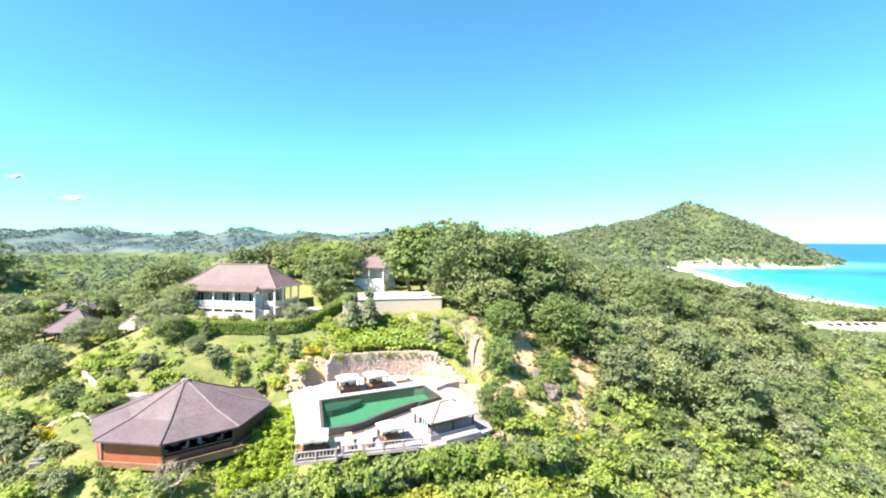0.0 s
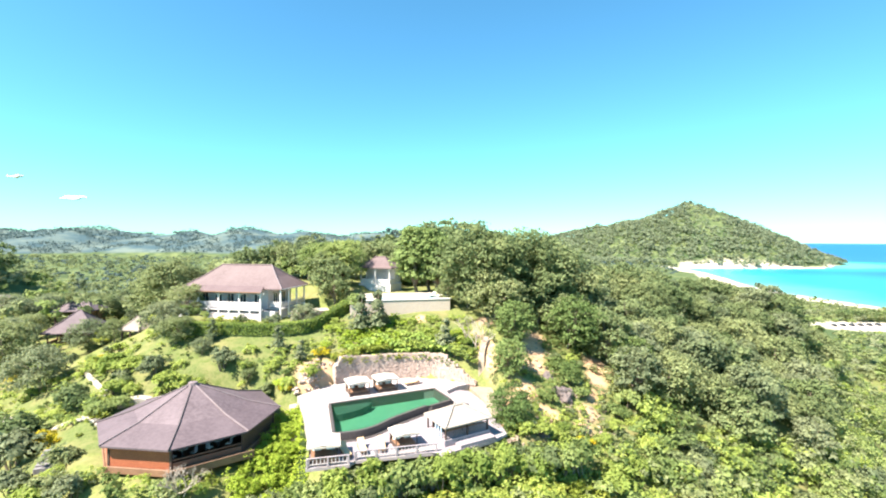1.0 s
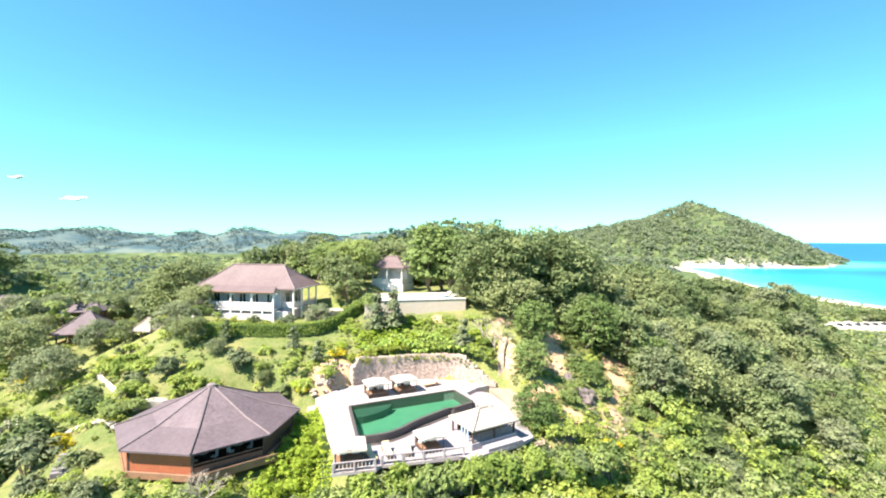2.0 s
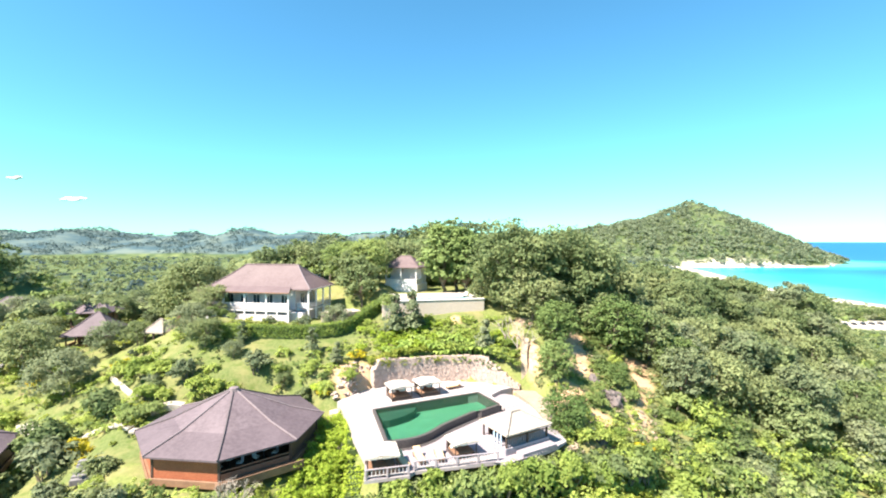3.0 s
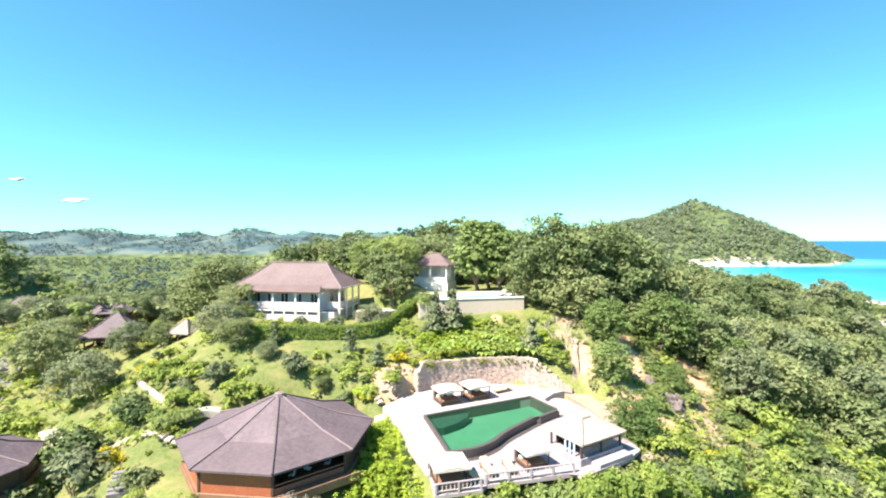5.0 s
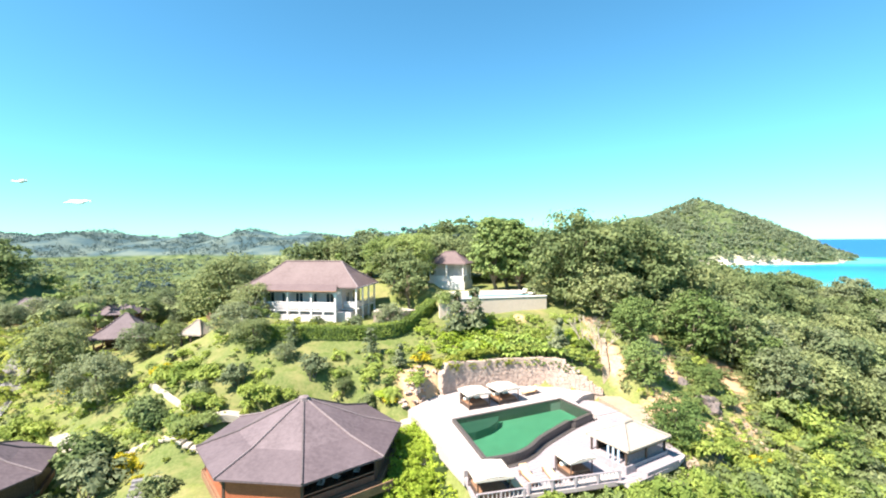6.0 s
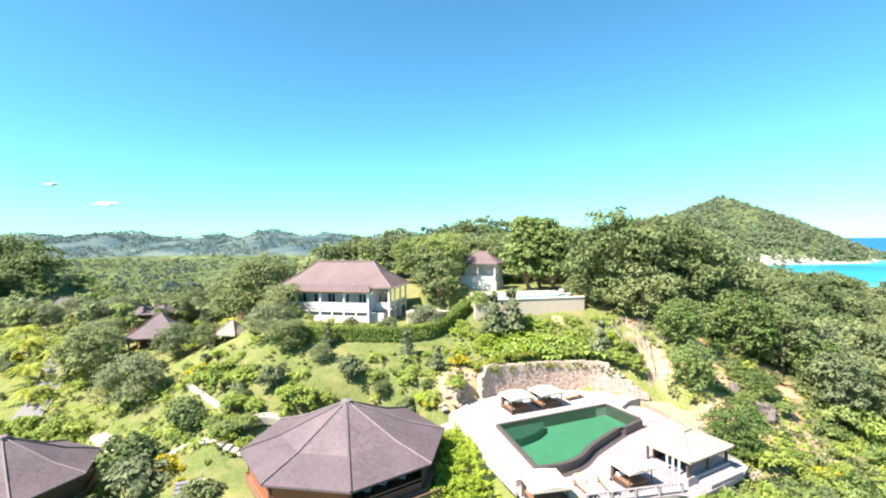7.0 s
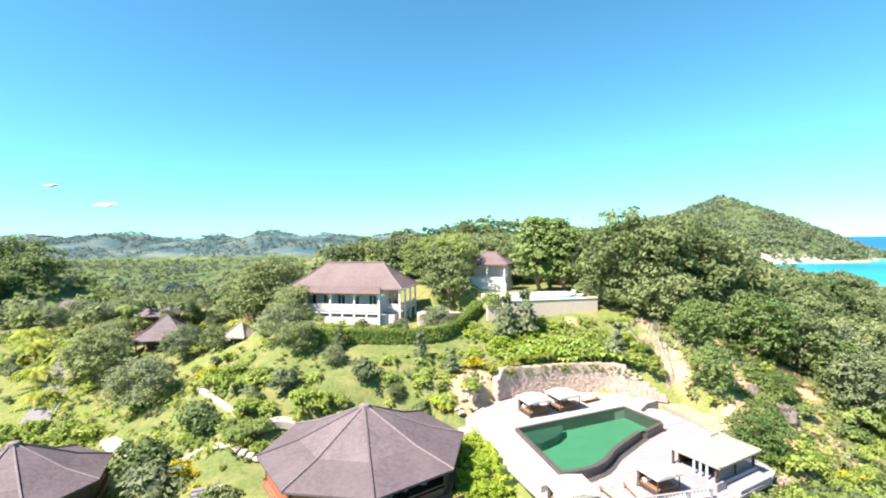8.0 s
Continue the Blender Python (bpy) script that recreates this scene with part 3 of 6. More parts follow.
def villa():
    """The white house: a brown hipped roof, a raised veranda under a lower front roof, and an open porch at the end."""
    t = thing("house", -32.7, 75.1, 4.8, -10, "white wooden house with brown hipped roof and raised veranda", "house")
    floor, eave, low, top = 1.7, 4.85, 4.5, 8.2
    x0, x1, xv, y0, y1, yf = -9.4, 7.7, 5.3, -3.3, 5.2, -5.2
    cx, cy, sx, sy, rl = (x0 + x1) / 2, (y0 + y1) / 2, x1 - x0, y1 - y0, 8.8
    bm = hip_roof(bmesh.new(), sx, sy, eave, top, rl, 0.16, 0.16)
    bmesh.ops.translate(bm, vec=(cx, cy, 0), verts=bm.verts[:])
    roof = part("roof", bm, M["roof_brown"], t, "reddish-brown shingled hipped roof")
    for i, j in ((-1, -1), (1, -1), (1, 1), (-1, 1)):
        line = [(cx + i * sx / 2, cy + j * sy / 2, eave + 0.03), (cx + i * (sx * 0.45 + rl * 0.55) / 2, cy + j * sy * 0.225, eave + (top - eave) * 0.55 - 0.12), (cx + i * rl / 2, cy, top + 0.03)]
        # right-hand hip caps take the glint-pale tone
        part("ridge_cap", tube(bmesh.new(), line, (0.1, 0.12, 0.12), 6), M["ridge_cap" if i > 0 else "roof_brown"], roof)
    part("ridge_cap", tube(bmesh.new(), [(cx - rl / 2, cy, top + 0.04), (cx + rl / 2, cy, top + 0.04)], (0.13, 0.13), 6), M["roof_brown"], roof)
    bm = bmesh.new()
    rise = eave + 0.36
    a = [bm.verts.new(v) for v in ((x0 - 0.1, yf, low), (xv, yf, low), (xv - 0.9, y0 + 0.6, rise), (x0 + 0.7, y0 + 0.6, rise))]
    b = [bm.verts.new(v.co - Vector((0, 0, 0.15))) for v in a]
    bm.faces.new(a)
    bm.faces.new(list(reversed(b)))
    for k in range(4):
        bm.faces.new((b[k], b[(k + 1) % 4], a[(k + 1) % 4], a[k]))
    part("veranda_roof", bm, M["roof_brown"], roof, "lower brown roof over the front veranda")
    box_part("fascia", roof, M["brown_wood"], (x0 + xv) / 2, yf - 0.03, low - 0.06, xv - x0 + 0.2, 0.06, 0.16, label="brown fascia board")
    box_part("fascia", roof, M["grey_white"], x1 + 0.03, cy, eave - 0.08, 0.06, sy, 0.18, label="white fascia board")
    box_part("foundation", t, M["grey_white"], cx, 0.2, floor / 2 - 0.35, sx - 1.8, y1 - yf - 2.4, floor + 0.3, label="pale plastered base")
    box_part("veranda_floor", t, M["white"], (x0 + xv) / 2, (yf + y1) / 2, floor, xv - x0 - 0.9, y1 - yf - 1.0, 0.16)
    box_part("porch_floor", t, M["white"], (xv + x1) / 2 - 0.4, (y0 + y1) / 2 + 0.2, floor, x1 - xv, sy - 1.0, 0.15)
    wx0, wx1, wy0 = x0 + 1.6, x1 - 2.6, y0 + 0.5
    box_part("wall", t, M["grey_white"], (wx0 + wx1) / 2, (wy0 + y1 - 0.9) / 2, (floor + eave) / 2 + 0.1, wx1 - wx0, y1 - 0.9 - wy0, eave - floor + 0.1, label="weathered white board wall")
    for x in (-5.6, -3.3, -1.2, 0.9, 3.4):
        window_part(t, x, wy0, floor + 1.35, 1.15, 1.8, False, M["white"])
    for y in (-0.8, 1.6, 3.4):
        window_part(t, wx1, y, floor + 1.35, 1.2, 1.8, True, M["white"])
    fy = yf + 0.55
    xs = [x0 + 0.45 + k * (xv - x0 - 0.8) / 4 for k in range(5)]
    for k, x in enumerate(xs):
        post = box_part("post", t, M["white"], x, fy, low / 2 - 0.05, 0.24, 0.24, low)
        for side in (-1, 1):
            box_part("brace", post, M["white"], x + side * 0.35, fy, low - 0.45, 0.08, 0.1, 0.8, ry=side * 45, bevel=0.0)
        if k < 4:
            w = xs[k + 1] - x
            mid = x + w / 2
            panel = box_part("railing_panel", t, M["grey_white"], mid, fy, floor + 0.66, w - 0.26, 0.06, 0.9, label="white boarded railing")
            box_part("handrail", panel, M["white"], mid, fy, floor + 1.16, w - 0.2, 0.14, 0.08)
            for c in range(10):
                box_part("board", panel, M["grey_white"], x + 0.13 + (w - 0.26) * (c + 0.5) / 10, fy - 0.045, floor + 0.66, (w - 0.26) / 10 - 0.05, 0.03, 0.88, bevel=0.0)
            box_part("base_panel", t, M["grey_white"], mid, fy, floor / 2 - 0.35, w - 0.26, 0.08, floor - 0.35, label="pale boarded skirting under the veranda")
            box_part("bracket", t, M["white"], mid, fy, floor / 2 + 0.1, 0.2, 0.2, floor + 0.6)
            box_part("bench", t, M["dark_wood"], mid - 0.3, fy + 1.1, floor + 0.4, 1.3, 0.5, 0.62, label="dark veranda bench")
    ex, ys = x1 - 0.45, [y0 + 0.4, y0 + 2.9, y0 + 5.4, y1 - 0.5]
    for k, y in enumerate(ys):
        box_part("post", t, M["white"], ex, y, eave / 2 - 0.05, 0.22, 0.22, eave)
        if k < 3:
            rail = box_part("railing_panel", t, M["grey_white"], ex, (y + ys[k + 1]) / 2, floor + 0.6, 0.06, ys[k + 1] - y - 0.24, 0.62, label="white boarded railing")
            box_part("handrail", rail, M["white"], ex, (y + ys[k + 1]) / 2, floor + 1.06, 0.14, ys[k + 1] - y - 0.2, 0.08)
        box_part("post", t, M["white"], x0 + 0.45, y, eave / 2 - 0.05, 0.22, 0.22, eave)
    rail = box_part("railing_panel", t, M["grey_white"], (xv + ex) / 2, ys[0], floor + 0.6, ex - xv - 0.2, 0.06, 0.62, label="white boarded railing")
    box_part("handrail", rail, M["white"], (xv + ex) / 2, ys[0], floor + 1.06, ex - xv - 0.2, 0.14, 0.08)
    return t


def pavilion(name, x, y, z, rz, sx, sy, wall_h, roof_h, rl, roof_m, post_m, label, walls=True, base=0.3, group="", wall_m=M["white"]):
    """A small hip-roofed pavilion with corner posts, a floor and a half-open wall."""
    t = thing(name, x, y, z, rz, label, "pavilion", group)
    box_part("floor", t, wall_m, 0, 0, base / 2 - 0.4, sx * 0.9, sy * 0.9, base + 0.8)
    roof = part("roof", hip_roof(bmesh.new(), sx, sy, base + wall_h, base + wall_h + roof_h, rl, 0.14, roof_h * 0.06), roof_m, t)
    roof_ridges(roof, sx, sy, base + wall_h, base + wall_h + roof_h, rl, roof_h * 0.06, roof_m)
    for i in (-1, 0, 1):
        for j in (-1, 1):
            box_part("post", t, post_m, i * sx * 0.41, j * sy * 0.41, base + wall_h / 2, 0.2, 0.2, wall_h + 0.1)
    for i in (-1, 1):
        box_part("post", t, post_m, i * sx * 0.41, 0, base + wall_h / 2, 0.2, 0.2, wall_h + 0.1)
    if walls:
        box_part("wall", t, wall_m, 0, sy * 0.2, base + wall_h / 2, sx * 0.78, sy * 0.36, wall_h)
        for i in (-1, 1):
            box_part("low_wall", t, wall_m, i * sx * 0.21, -sy * 0.41, base + 0.45, sx * 0.36, 0.12, 0.9)
            box_part("low_wall", t, wall_m, i * sx * 0.41, -sy * 0.2, base + 0.45, 0.12, sy * 0.36, 0.9)
    return t


octagon_pavilion(-25.25, 44.9, -2.9, 7.95, 0.3, 3.2, 286, "low octagonal wooden pavilion with grey-brown shingle roof on stilts")
octagon_pavilion(-53.6, 44.6, -6.3, 6.6, -2.9, 0.1, 275, "second octagonal pavilion with grey shingle roof among shrubs")
villa()
pavilion("garden_pavilion", -12.9, 86.6, 8.3, -18, 7.0, 5.6, 3.0, 1.9, 1.8, M["roof_brown"], M["white"], "small white pavilion with brown hipped roof", True, 0.9)
bungalows = [(-66.3, 83.0, -1.9, 15, 8.4, 7.6, 2.4, 3.4, "leafy-garden bungalow with grey-brown pyramid roof"), (-75.0, 94.0, -1.0, 10, 7.5, 6.0, 3.4, 1.6, "long bungalow with grey-brown hipped roof"), (-48.2, 71.5, 1.1, -10, 3.6, 3.6, 1.9, 1.7, "small open hut with pale thatched roof"), (-55.0, 96.0, 1.8, 0, 8.0, 6.0, 2.8, 2.6, "far bungalow with brown roof behind trees"), (-109.0, 113.0, -3.0, 20, 9.0, 7.0, 3.0, 2.8, "bungalow with grey-brown roof beside palms"), (-87.0, 66.0, -6.6, 5, 7.0, 6.0, 2.4, 2.4, "low bungalow with grey roof below palms"), (-137.0, 130.0, -7.6, 10, 12.0, 7.0, 3.0, 1.8, "long low bungalow with grey roof behind a hedge")]
for n, (x, y, z, rz, sx, sy, wh, rh, label) in enumerate(bungalows):
    pavilion("hut" if n == 2 else "bungalow", x, y, z, rz, sx, sy, wh, rh, 0.4 if n in (0, 2) else 3.0, M["thatch" if n == 2 else "shingle"], M["dark_wood"], label, n != 2, 0.4, "" if n == 2 else "garden bungalows", M["brown_wood"])


# ---- the pool terrace ----
DECK_Z, LOW_Z = -0.28, -0.7


def uv(points):
    return [pool_xy(u, v) for u, v in points]


POOL_CURVE = curve_points([(12.5, 3.9), (9.6, 4.7), (7.0, 5.7), (4.9, 6.6), (3.0, 7.7), (1.2, 8.15), (-1.1, 7.9)], 6)
POOL_LINE = [(0.0, 0.0), (12.3, -0.3)] + POOL_CURVE


def inset(line, d):
    """The outline moved inwards by d."""
    cx, cy = sum(p[0] for p in line) / len(line), sum(p[1] for p in line) / len(line)
    out = []
    for n, (x, y) in enumerate(line):
        (ax, ay), (bx, by) = line[n - 1], line[(n + 1) % len(line)]
        l1, l2 = math.hypot(x - ax, y - ay), math.hypot(bx - x, by - y)
        tx, ty = (x - ax) / l1 + (bx - x) / l2, (y - ay) / l1 + (by - y) / l2
        l = math.hypot(tx, ty)
        nx, ny = -ty / l, tx / l
        s = 1 if (cx - x) * nx + (cy - y) * ny > 0 else -1
        out.append((x + nx * s * d, y + ny * s * d))
    return out


def pool_rim(bm, outer, inner, z0, z1):
    """A band between two outlines, with its inner and outer faces."""
    n = len(outer)
    rows = [[bm.verts.new((*p, z)) for p in line] for line, z in ((outer, z0), (outer, z1), (inner, z1), (inner, z0))]
    for a, b in zip(rows, rows[1:]):
        for k in range(n):
            bm.faces.new((a[k], a[(k + 1) % n], b[(k + 1) % n], b[k]))
    bmesh.ops.recalc_face_normals(bm, faces=bm.faces[:])
    return bm


def swimming_pool():
    t = thing("swimming_pool", 0, 0, 0, 0, "green swimming pool with dark stone rim and curved overflow edge", "pool")
    outer, inner = uv(POOL_LINE), uv(inset(POOL_LINE, 0.34))
    part("rim", pool_rim(bmesh.new(), outer, inner, -1.5, 0.0), M["pool_tile"], t, "dark stone rim")
    part("basin_floor", slab(bmesh.new(), inner, -1.45, -1.05), M["pool_floor"], t, "green pool floor")
    shelf = uv([(0.45, 0.45), (4.6, 0.4), (3.9, 1.4), (2.6, 2.2), (0.9, 2.7), (0.3, 2.6)])
    part("shelf", slab(bmesh.new(), shelf, -1.04, -0.35), M["pool_shelf"], t, "dark shallow shelf in the corner")
    water = part("pool_water_sheet", slab(bmesh.new(), inner, -0.1, -0.04), M["pool_water"], t, "clear green water")
    water.visible_shadow = False
    trough = curve_points([(12.55, 4.15), (9.7, 4.95), (7.15, 5.95), (5.0, 6.85), (3.1, 7.95), (1.2, 8.4), (-1.15, 8.15)], 5)
    part("overflow_kerb", strip(bmesh.new(), uv(trough), LOW_Z - 0.1, LOW_Z + 0.05, 0.34), M["pool_tile"], t)


swimming_pool()
upper = [(-2.6, -4.4), (0.9, -6.7), (2.6, -7.3), (5.6, -7.4), (9.0, -6.9), (12.3, -5.8), (14.6, -4.1), (16.2, -2.3), (17.0, -0.7), (15.4, -0.5), (13.4, 0.6), (12.8, 4.2), (12.3, -0.02), (-0.02, -0.02), (-1.12, 7.92), (-1.12, 8.3), (-3.0, 8.3)]
tagged(part("pavement", slab(bmesh.new(), uv(upper), -1.4, DECK_Z), M["deck"]), "pale stone terrace round the pool", "terrace", kind="structure")
side = [(2.2, 55.7), (3.0, 57.3), (5.2, 57.0), (5.7, 53.0), (5.0, 48.5), (3.9, 46.8), (3.42, 51.6)]
tagged(part("pavement", slab(bmesh.new(), side, -1.5, -0.5), M["sandy"]), "sandy landing between terrace and footpath", "terrace", kind="structure")
LOW_FRONT = [(-11.9, 36.5), (-8.6, 37.3), (-8.3, 37.9), (-1.6, 39.5), (-1.2, 38.9), (3.6, 42.0), (4.8, 43.4)]
lower = uv([(-3.0, 8.32)]) + LOW_FRONT + uv([(16.2, 4.3), (16.4, 0.6), (15.45, -0.42), (13.46, 0.66), (12.9, 4.25)] + POOL_CURVE[1:])


def boards(outline, z, width, angle, name, label):
    """Boards side by side, cut by the outline, with gaps between them; joined."""
    c, s = math.cos(angle), math.sin(angle)
    local = [(x * c + y * s, -x * s + y * c) for x, y in outline]
    lo, hi = min(p[1] for p in local), max(p[1] for p in local)
    bm = bmesh.new()
    v = lo
    def cut(level):
        found = []
        for (ax, ay), (bx, by) in zip(local, local[1:] + local[:1]):
            if (ay > level) != (by > level):
                found.append(ax + (bx - ax) * (level - ay) / (by - ay))
        return sorted(found)

    while v < hi:
        below, above = cut(v + 0.012), cut(v + width - 0.012)
        if len(below) == len(above):
            for n in range(0, len(below), 2):
                corner = [(below[n], v + 0.012), (below[n + 1], v + 0.012), (above[n + 1], v + width - 0.012), (above[n], v + width - 0.012)]
                slab(bm, [(p * c - q * s, p * s + q * c) for p, q in corner], z - 0.045, z + 0.005)
        v += width
    ob = part(name, bm, M["boards"])
    return tagged(ob, label, "deck", kind="stuff")


tagged(part("pavement", slab(bmesh.new(), lower, LOW_Z - 0.3, LOW_Z - 0.05), M["deck"]), "pale lower terrace below the pool", "terrace", kind="structure")
boards(lower, LOW_Z, 0.42, radians(24.6), "deck_boards", "pale weathered deck boards on the lower terrace")


def railing(line, z, height, gap, label):
    """A low fence of posts, two rails and a lower panel along a line."""
    x0, y0 = line[0]
    t = thing("railing", x0, y0, z, 0, label, "railing", "terrace railings")
    rel = [(x - x0, y - y0) for x, y in line]
    for (ax, ay), (bx, by) in zip(rel, rel[1:]):
        length, turn = math.hypot(bx - ax, by - ay), math.degrees(math.atan2(by - ay, bx - ax))
        mx, my = (ax + bx) / 2, (ay + by) / 2
        box_part("top_rail", t, M["boards"], mx, my, height, length + 0.1, 0.14, 0.08, rz=turn)
        box_part("bottom_rail", t, M["deck"], mx, my, 0.18, length, 0.08, 0.08, rz=turn)
        n = max(1, round(length / gap))
        for k in range(n + 1):
            box_part("post", t, M["boards"], ax + (bx - ax) * k / n, ay + (by - ay) * k / n, height / 2, 0.16, 0.16, height + 0.06)
        m = max(1, round(length / 0.28))
        for k in range(m):
            box_part("baluster", t, M["grey_white"], ax + (bx - ax) * (k + 0.5) / m, ay + (by - ay) * (k + 0.5) / m, height / 2 + 0.05, 0.05, 0.05, height - 0.2, bevel=0.0)


railing([(-11.8, 36.62), (-8.7, 37.4)], LOW_Z, 0.68, 1.5, "weathered white terrace railing with thin balusters")
railing([(-8.3, 38.0), (-1.7, 39.6)], LOW_Z, 0.68, 1.6, "weathered white terrace railing with thin balusters")


def daybed(x, y, z, rz, label):
    """A low daybed under a square canvas canopy on four posts."""
    t = thing("daybed", x, y, z, rz, label, "daybed", "canopied daybeds")
    for i in (-1, 1):
        for j in (-1, 1):
            box_part("post", t, M["dark_wood"], i * 1.1, j * 1.0, 0.72, 0.09, 0.09, 1.44)
    box_part("bed_frame", t, M["dark_wood"], 0, 0, 0.2, 2.1, 1.9, 0.3, label="dark woven bed frame")
    box_part("mattress", t, M["brown_wood"], 0, 0, 0.42, 2.0, 1.8, 0.16, bevel=0.05, label="brown mattress")
    box_part("back_panel", t, M["dark_wood"], 0, 0.95, 0.75, 2.1, 0.06, 0.9)
    for i in (-0.55, 0.55):
        box_part("pillow", t, M["cushion"], i, 0.6, 0.6, 0.7, 0.4, 0.22, rx=20, bevel=0.08, label="cream pillow")
    bm = bmesh.new()
    rows = []
    for k in range(9):
        x = -1.3 + 2.6 * k / 8
        lift = 1.44 + 0.16 * (1 - (x / 1.3) ** 2)
        rows.append([bm.verts.new((x, j, lift + d)) for j, d in ((-1.2, -0.06), (-1.2, 0.0), (-0.4, 0.03), (0.4, 0.03), (1.2, 0.0), (1.2, -0.06))])
    for a, b in zip(rows, rows[1:]):
        for k in range(6):
            bm.faces.new((a[k], a[(k + 1) % 6], b[(k + 1) % 6], b[k]))
    bm.faces.new(rows[0])
    bm.faces.new(list(reversed(rows[-1])))
    bmesh.ops.recalc_face_normals(bm, faces=bm.faces[:])
    canopy = part("canopy", bm, M["canvas"], t, "cream arched canvas canopy")
    for j in (-1.2, 1.2):
        box_part("valance", canopy, M["canvas"], 0, j, 1.41, 2.58, 0.04, 0.14, bevel=0.0)
    for i in (-1.3, 1.3):
        box_part("valance", canopy, M["canvas"], i, 0, 1.41, 0.04, 2.38, 0.14, bevel=0.0)
    return t


first_bed = daybed(*pool_xy(3.8, -2.8), DECK_Z, 24, "low daybed under a cream canvas canopy beside the pool")
copy_thing(first_bed, pose(*pool_xy(7.1, -2.8), DECK_Z, 0, 0, 26))
copy_thing(first_bed, pose(-10.9, 38.2, LOW_Z, 0, 0, 14))
copy_thing(first_bed, pose(-4.6, 40.7, LOW_Z, 0, 0, 24) @ Matrix.Diagonal((0.85, 0.85, 0.9, 1)))


def lounger(x, y, z, rz, fabric, label):
    t = thing("sun_lounger", x, y, z, rz, label, "lounger", "sun loungers")
    box_part("frame", t, M["brown_wood"], 0, 0, 0.28, 1.9, 0.66, 0.07)
    for i in (-0.8, 0.8):
        for j in (-0.27, 0.27):
            box_part("leg", t, M["brown_wood"], i, j, 0.13, 0.07, 0.07, 0.26)
    box_part("mattress", t, fabric, -0.3, 0, 0.36, 1.3, 0.6, 0.1, bevel=0.03)
    box_part("backrest", t, fabric, 0.62, 0, 0.55, 0.75, 0.6, 0.1, ry=-38, bevel=0.03)
    return t


deck_bed = lounger(-8.0, 39.6, LOW_Z, 110, M["tan_fabric"], "tan cushioned sun lounger on the deck")
for x, y, rz in ((-6.4, 40.0, 100), (-9.3, 38.9, 118)):
    copy_thing(deck_bed, pose(x, y, LOW_Z, 0, 0, rz))
copy_thing(deck_bed, pose(*pool_xy(10.6, -3.2), DECK_Z, 0, 0, 30))


def pool_bar():
    """The open bar with a pale square pyramid roof, counter and slatted front."""
    t = thing("pool_bar", 0.2, 43.0, LOW_Z + 0.15, 31.6, "open poolside bar with pale pyramid roof and slatted rail", "pavilion")
    roof = part("roof", hip_roof(bmesh.new(), 5.0, 3.8, 1.6, 2.6, 1.0, 0.12, 0.04), M["bar_roof"], t, "pale cream pyramid roof")
    roof_ridges(roof, 5.0, 3.8, 1.6, 2.6, 1.0, 0.04, M["bar_roof"])
    box_part("floor", t, M["boards"], 0, 0, 0.05, 4.9, 3.4, 0.76)
    for i in (-1, 0, 1):
        for j in (-1, 1):
            box_part("post", t, M["dark_wood"], i * 2.25, j * 1.55, 1.02, 0.14, 0.14, 1.26)
    box_part("back_wall", t, M["dark_wood"], 0.2, 1.35, 1.0, 4.2, 0.12, 1.18)
    box_part("counter", t, M["dark_wood"], 0.2, 0.2, 0.85, 3.4, 0.6, 0.86)
    box_part("counter_top", t, M["brown_wood"], 0.2, 0.2, 1.31, 3.7, 0.8, 0.07)
    # rail and slats in darker tones that stand in for the roof's shade
    rail = box_part("rail", t, M["brown_wood"], 0, -1.45, 1.12, 4.5, 0.1, 0.08)
    for k in range(20):
        box_part("slat", rail, M["boards"], -2.2 + k * 4.4 / 19, -1.45, 0.76, 0.08, 0.05, 0.66, bevel=0.0)
    for k in range(3):
        box_part("curtain", t, M["blue_cloth"], -2.4, -1.0 + 0.45 * k, 1.0, 0.05, 0.16, 1.15, bevel=0.0, label="pale blue curtain strip")
    for k in range(3):
        bm = bmesh.new()
        tube(bm, [(-1.2 + k * 1.3, -0.6, 0.4), (-1.2 + k * 1.3, -0.6, 1.0)], (0.05, 0.05), 6)
        stool = part("bar_stool", bm, M["dark_wood"], t)
        box_part("seat", stool, M["brown_wood"], -1.2 + k * 1.3, -0.6, 1.04, 0.4, 0.4, 0.08)
    box_part("side_step", t, M["boards"], 0.5, -2.2, -0.1, 3.8, 0.9, 0.5, label="pale boarded step beside the bar")


pool_bar()


# ---- retaining wall, paths, upper terrace ----
WALL_LINE = curve_points([(-14.4, 56.3), (-13.4, 57.2), (-11.2, 58.1), (-7.9, 59.0), (-4.5, 59.4), (-1.6, 59.0), (0.6, 57.9), (2.9, 56.6)], 6)


